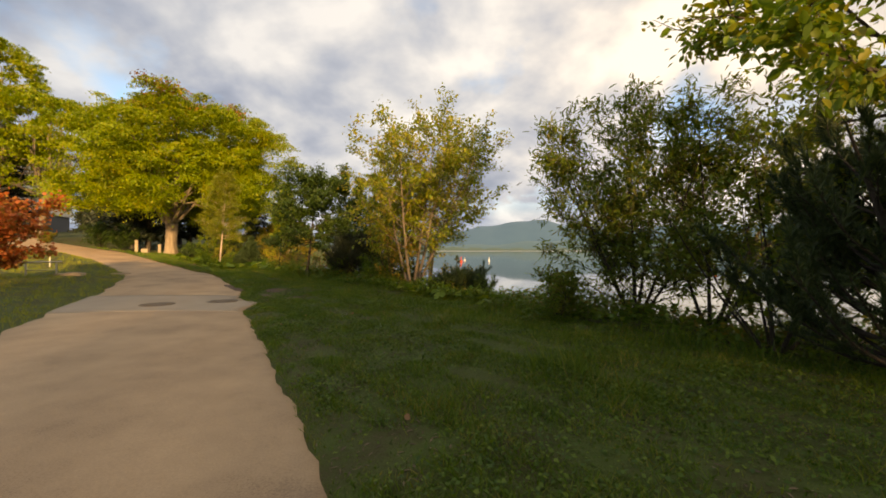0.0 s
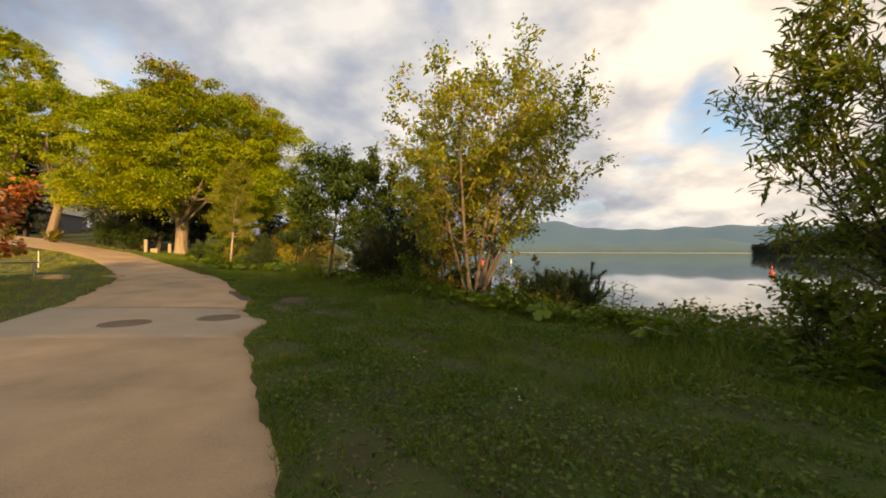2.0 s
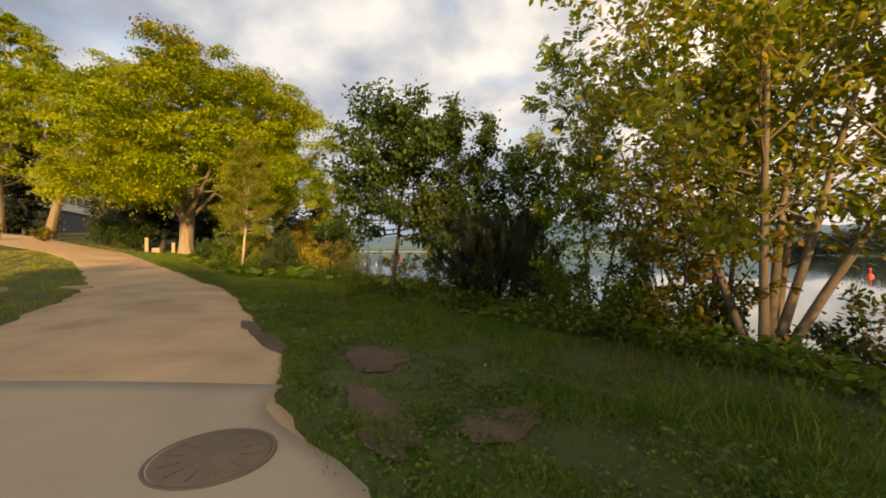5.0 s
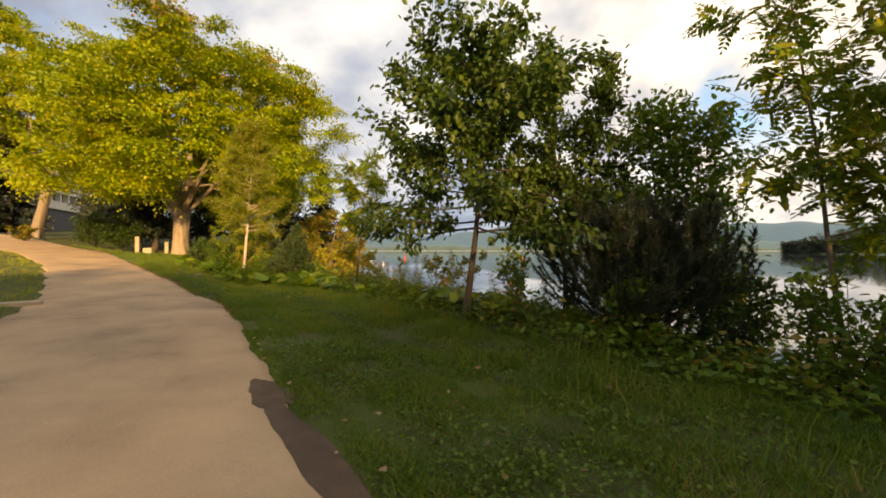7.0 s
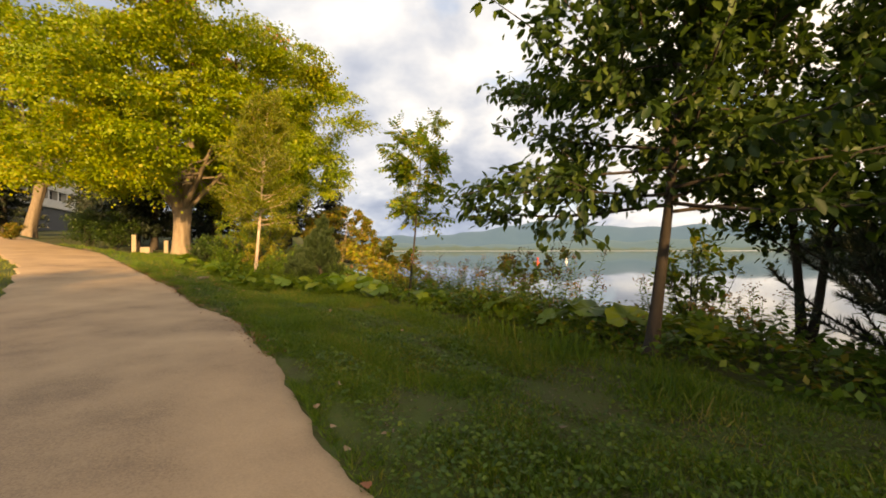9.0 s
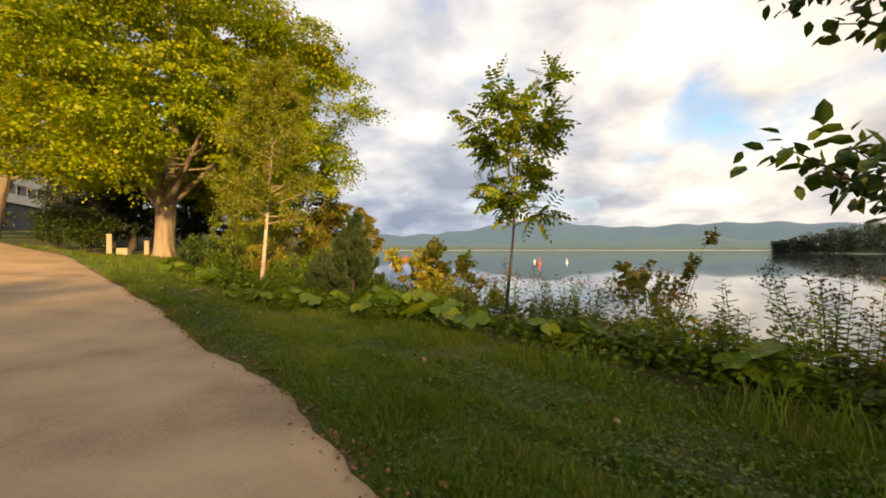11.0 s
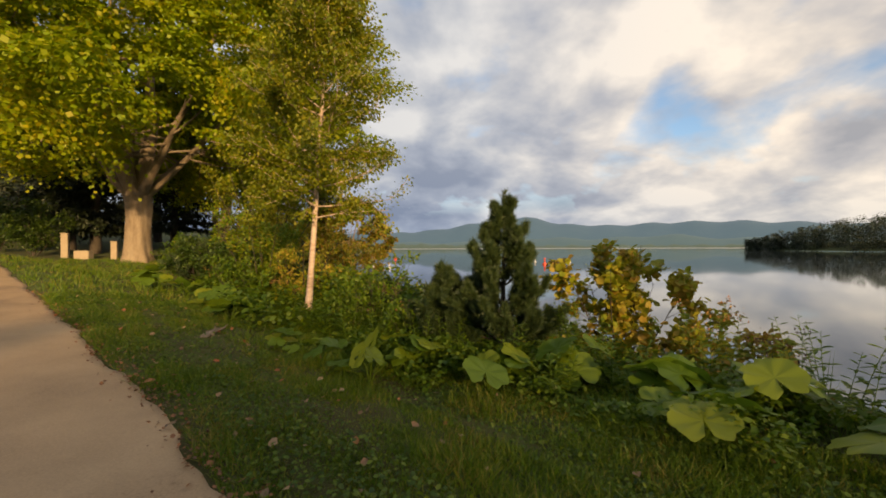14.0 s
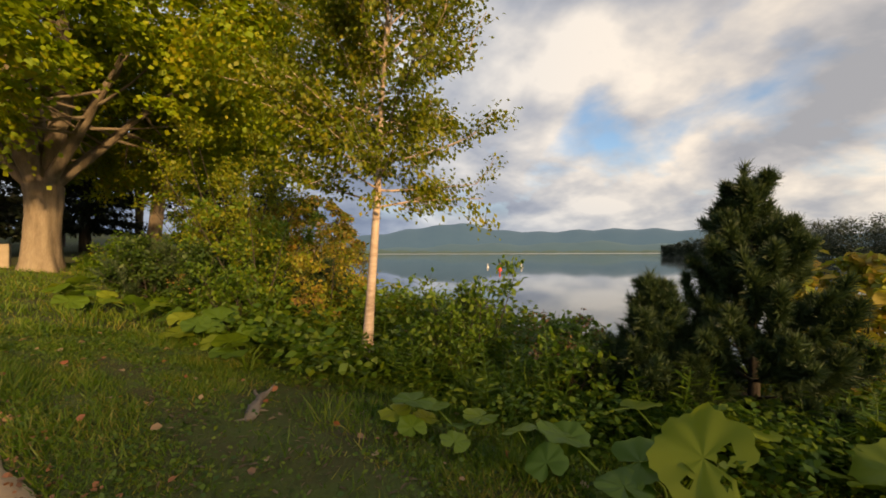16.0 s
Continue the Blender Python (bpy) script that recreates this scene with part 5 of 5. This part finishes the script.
def stone_post(x, y, w, h, label, name="stone_post", d=None, cap=False):
    z = float(height(x, y))
    base = thing(name, (x, y, z), label, "post" if name == "stone_post" else "stone block", "posts by the maple", 12 + x * 7 % 20)
    box("shaft", (w, d or w, h + 0.1), M_STONE, base, (0, 0, h / 2 - 0.05), 0, 0.02)
    if cap:
        box("cap", (w * 1.15, (d or w) * 1.15, 0.05), M_STONE, base, (0, 0, h + 0.025), 0, 0.012)


stone_post(-32.3, 37.6, 0.26, 1.12, "pale square stone post at the lane's bend", cap=True)
stone_post(-31.3, 37.5, 0.6, 0.4, "low pale stone block beside the post", "stone_block", 0.4)
stone_post(-29.9, 37.6, 0.24, 0.8, "shorter stone post by the maple", cap=True)


def thin_post(x, y, h):
    base = thing("marker_post", on(x, y), "thin white marker post on the lawn", "post")
    st = Build()
    st.tube([(0, 0, -0.1), (0, 0, h * 0.6), (0, 0, h)], [0.022, 0.02, 0.02], 10)
    put("pole", st.mesh("pole", M_PAINT), base)
    v, f = lathe([(0.021, h - 0.002), (0.024, h + 0.005), (0.018, h + 0.02), (0.001, h + 0.026)], 12)
    put("cap", mesh_np("cap", v, f, M_PAINT), base)


M_PAINT = plain("worn_white_paint", (0.72, 0.68, 0.58), 0.5, 0.0, 0.2)
M_STEEL = plain("galvanised_steel", (0.55, 0.52, 0.47), 0.4, 0.8, 0.25)
thin_post(-21.5, 20.0, 0.75)


def pipe_frame(x, y):
    base = thing("pipe_frame", on(x, y), "short white pipe frame standing on the lawn", "pipe frame", "", 35)
    for k, dx in enumerate((-0.45, 0.45)):
        st = Build()
        st.tube([(dx, 0, -0.1), (dx, 0, 0.55)], [0.03, 0.03], 10)
        put("leg", st.mesh("leg", M_STEEL), base)
    st = Build()
    st.tube([(-0.62, 0, 0.57), (0, 0, 0.575), (0.62, 0, 0.57)], [0.034, 0.034, 0.034], 10)
    put("top_rail", st.mesh("top_rail", M_STEEL), base)
    st = Build()
    st.tube([(-0.45, 0, 0.25), (0.45, 0, 0.25)], [0.02, 0.02], 8)
    put("cross_bar", st.mesh("cross_bar", M_STEEL), base)


pipe_frame(-17.0, 15.7)
cover_slab = thing("drain_slab", on(-16.4, 16.3), "flat pale concrete slab set in the lawn", "slab", "", 30)
box("slab", (0.9, 0.6, 0.12), M_SLAB, cover_slab, (0, 0, 0.03), 0, 0.015)
box("lid", (0.4, 0.4, 0.03), M_SLAB, cover_slab, (0.1, 0, 0.107), 0, 0.006)
edge_slab = thing("drain_slab", on(-15.75, 18.05), "small concrete slab at the lawn's edge", "slab", "", 48)
box("slab", (0.7, 0.35, 0.1), M_SLAB, edge_slab, (0, 0, 0.03), 0, 0.012)


def driftwood(x, y):
    rng = np.random.default_rng(431)
    base = thing("driftwood", on(x, y), "weathered grey root and driftwood on the bank", "driftwood", "", 15.0, 0.5)
    main = Build()
    log = bend((-0.1, -0.55, 0.02), (0.3, 1, 0.06), 1.15, 14, rng, 0.25, 0.35)
    main.tube(log, 0.07 * np.array([0.35, 0.9, 1.15, 1.3, 1.05, 1.2, 0.95, 1.1, 0.9, 0.95, 0.75, 0.8, 0.6, 0.4, 0.1]), 12, lambda u, a: 1 + 0.16 * np.sin(3 * a + 9 * u) + 0.1 * np.sin(5 * a - 14 * u))
    put("log", main.mesh("log", M_DRIFT), base)
    for k, (u, w, length) in enumerate([(0.12, (-0.8, -0.7, 0.15), 0.22), (0.3, (0.9, 0.1, 0.1), 0.2), (0.72, (-0.5, 0.8, 0.5), 0.3), (0.9, (0.6, 0.8, 0.35), 0.22)]):
        st = Build()
        st.tube(bend(line_at(log, u)[0], w, length, 7, rng, -0.1, 0.5), np.linspace(0.034, 0.007, 8), 7)
        put("root", st.mesh("root", M_DRIFT), base)
    return base


driftwood(-17.2, 24.8)

def buoy(x, y, h, mat, label):
    base = thing("buoy", (x, y, LAKE), label, "buoy", "buoys on the lake")
    v, f = lathe([(0.001, -0.3), (0.3 * h, -0.25), (0.34 * h, 0.0), (0.26 * h, 0.22 * h), (0.1 * h, 0.3 * h)], 20)
    put("float", mesh_np("float", v, f, mat, True), base)
    v, f = lathe([(0.1 * h, 0.29 * h), (0.085 * h, 0.7 * h), (0.12 * h, 0.74 * h), (0.12 * h, 0.9 * h), (0.001, h)], 16)
    put("mast", mesh_np("mast", v, f, mat, True), base)


M_REDP = plain("red_buoy_paint", (0.55, 0.07, 0.035), 0.5)
M_ORANGE = plain("orange_buoy_paint", (0.62, 0.24, 0.05), 0.5)
M_WHITE = plain("white_buoy_paint", (0.75, 0.73, 0.7), 0.5)
for x, y, h, m, t in [(27.0, 45.5, 0.75, M_REDP, "red buoy with a short mast"), (-1.2, 76.3, 1.0, M_REDP, "red buoy with a short mast"), (4.5, 84.0, 0.7, M_WHITE, "small round white mooring buoy"), (-27, 105.5, 1.1, M_REDP, "red buoy with a short mast"),
                      (-26.1, 62.3, 0.7, M_ORANGE, "orange buoy with a short mast"), (-0.6, 86, 0.6, M_WHITE, "small round white mooring buoy"), (-24.5, 70, 0.6, M_WHITE, "small round white mooring buoy"), (-22, 68, 0.5, M_WHITE, "small round white mooring buoy")]:
    buoy(x, y, h, m, t)


# ---- soil strip worn beside the lane ----
def dirt_patch(cx, cy, a, b, turn, name_label, mat=M_DIRT):
    n = 72
    th = np.linspace(0, 2 * np.pi, n, endpoint=False)
    rr = 1 + 0.14 * np.sin(th * 3 + 1) + 0.06 * np.sin(th * 7) + 0.03 * np.sin(th * 17)
    c, s_ = math.cos(radians(turn)), math.sin(radians(turn))
    V = []
    for k in range(5):
        f = (k + 0.02) / 4
        lx, ly = a * rr * np.cos(th) * f, b * rr * np.sin(th) * f
        x, y = cx + c * lx - s_ * ly, cy + s_ * lx + c * ly
        V.append(np.stack([x, y, np.maximum(height(x, y), road_z(x, y)) + 0.016 * (1 - f ** 2) + 0.003], -1))
    i, j = np.arange(4)[:, None] * n, np.arange(n)[None]
    k = (j + 1) % n
    F = np.stack([i + j, i + n + j, i + n + k, i + k], -1).reshape(-1, 4)
    put("dirt_patch", mesh_np("dirt_patch", np.concatenate(V), F, mat, True), label=name_label, category="soil", kind="structure")


dirt_patch(-8.3, 14.52, 0.4, 0.17, 134, "dark soil washed over the lane's edge", M_EARTH)
dirt_patch(-7.6, 13.75, 1.0, 0.13, 135, "thin soil along the lane's edge", M_EARTH)
dirt_patch(-5.2, 11.3, 0.7, 0.2, 122, "bare earth at the slab's end", M_EARTH)
dirt_patch(-4.3, 11.2, 0.35, 0.22, 30, "worn bare earth in the grass", M_EARTH)
dirt_patch(-5.65, 12.7, 0.55, 0.3, 130, "worn bare earth with leaf litter in the grass", M_EARTH)
dirt_patch(-29.5, 33.2, 2.6, 1.1, 140, "sandy side path by the stone posts")


# ---- the wooded headland ----
def headland():
    rng = np.random.default_rng(441)
    ox, oy = -14.0, 19.4

    def front(az):
        return np.interp(az, [33.8, 35.8, 38.8, 43.8, 50.8, 62.8, 92, 132], [360, 335, 304, 270, 240, 202, 162, 150])
    A = np.linspace(35.4, 130, 160)
    T = np.linspace(0, 1, 10)
    a, t = np.meshgrid(A, T, indexing="ij")
    r = front(a) + 70 * t * np.clip((a - 34.8) / 8, 0.1, 1)
    x, y = ox + r * np.sin(np.radians(a)), oy + r * np.cos(np.radians(a))
    z = LAKE - 0.4 + (5.0 * np.sin(t * 1.6) + 0.6) * ease(35.2, 40.8, a)
    idx = np.arange(a.size).reshape(a.shape)
    f = np.stack([idx[:-1, :-1], idx[:-1, 1:], idx[1:, 1:], idx[1:, :-1]], -1).reshape(-1, 4)
    put("headland", mesh_np("headland", np.stack([x, y, z], -1).reshape(-1, 3), f, M_SOIL, True), label="low wooded headland across the bay", category="headland", kind="structure")
    n = 520
    az = 35.8 + 60 * rng.random(n) ** 1.25
    t = rng.random(n) ** 1.5
    r = front(az) + 2 + 60 * t * np.clip((az - 34.8) / 8, 0.1, 1)
    x, y = ox + r * np.sin(np.radians(az)), oy + r * np.cos(np.radians(az))
    g = LAKE + 5.0 * np.sin(t * 1.6) * ease(35.2, 40.8, az)
    tall = (7.0 + 7.5 * ease(35.8, 47, az)) * rng.uniform(0.75, 1.15, n)
    C, R = [], []
    for i in range(n):
        for k in range(5):
            C.append((x[i] + rng.normal(0, 1.1), y[i] + rng.normal(0, 1.1), g[i] + tall[i] * (0.15 + 0.19 * k)))
            R.append(tall[i] * (0.24, 0.3, 0.3, 0.24, 0.15)[k])
    pos, way, out = pads(rng, np.array(C), np.array(R), 50, 0.85)
    put("headland_woods", leaves("headland_woods", pos, way, out, rng.uniform(0.45, 1.0, len(pos)), LEAF_SMALL, M_WOODS), label="dense dark woods covering the headland", category="woods", kind="stuff")


headland()


# ---- the white building behind the trees ----
def building():
    u = Vector((-0.485, 0.875, 0)).normalized()
    turn = math.degrees(math.atan2(u.y, u.x))
    g = 4.2
    base = thing("hotel_building", (-69.5, 46.5, g + 0.6), "long white multi-storey building with rows of windows", "building", "", turn)
    white = surface("white_render", [(0.5, 0.47, 0.42), (0.66, 0.62, 0.55)], scale=0.6, fine=9, rough=0.8, bump=0.1)
    brick = surface("brown_brick", [(0.16, 0.075, 0.04), (0.24, 0.11, 0.06)], scale=2, fine=20, rough=0.9, bump=0.3)
    dark = plain("dark_plinth", (0.05, 0.045, 0.04), 0.6)
    roofm = plain("grey_roof_sheet", (0.16, 0.15, 0.15), 0.6)
    glass, add, link, out = shader("window_glass")
    bs = add("ShaderNodeBsdfPrincipled", Roughness=0.06)
    bs.inputs["Base Color"].default_value = (0.02, 0.022, 0.025, 1)
    link(bs.outputs[0], out.inputs[0])
    L, bay = 48.0, 3.2
    box("ground_floor", (L, 9.0, 4.2), dark, base, (L / 2, 5.5, 2.1), 0, 0.05, "dark recessed ground floor")
    # solid box behind the windows, its dark colour standing in for dim rooms
    box("core", (L - 0.4, 8.6, 13.4), dark, base, (L / 2, 6.2, 4.2 + 6.7), 0, 0)
    for k in range(5):
        box("spandrel", (L, 1.3, 1.45), white, base, (L / 2, 1.15, 4.2 + 0.72 + 3.1 * k), 0, 0.02)
    n = int(L / bay)
    for k in range(n + 1):
        box("pier", (0.5, 1.2, 13.4), white, base, (0.25 + k * (L - 0.5) / n, 1.2, 4.2 + 6.7), 0, 0.02)
    box("brick_tower", (3.2, 3.0, 16.5), brick, base, (-1.7, 1.6, 8.25), 0, 0.03, "brown brick stair tower")
    box("roof", (L + 1.0, 10.4, 0.5), roofm, base, (L / 2, 5.4, 18.0), 0, 0.04)
    first = None
    for r in range(4):
        for k in range(n):
            w = new("window")
            w.parent = base
            w.matrix_local = pose(0.5 + (k + 0.5) * (L - 0.5) / n, 1.45, 4.2 + 1.45 + 0.82 + 3.1 * r)
            if first is None:
                p = box("pane", (2.5, 0.04, 1.62), glass, w, (0, 0.1, 0), 0, 0)
                m1 = box("frame", (0.08, 0.09, 1.62), white, w, (0, 0.05, 0), 0, 0)
                m2 = box("sill", (2.6, 0.25, 0.06), white, w, (0, -0.12, -0.8), 0, 0)
                first = (p, m1, m2)
            else:
                for src in first:
                    o = new(src.name.split(".")[0], src.data)
                    o.parent = w
                    o.matrix_local = src.matrix_local.copy()


building()
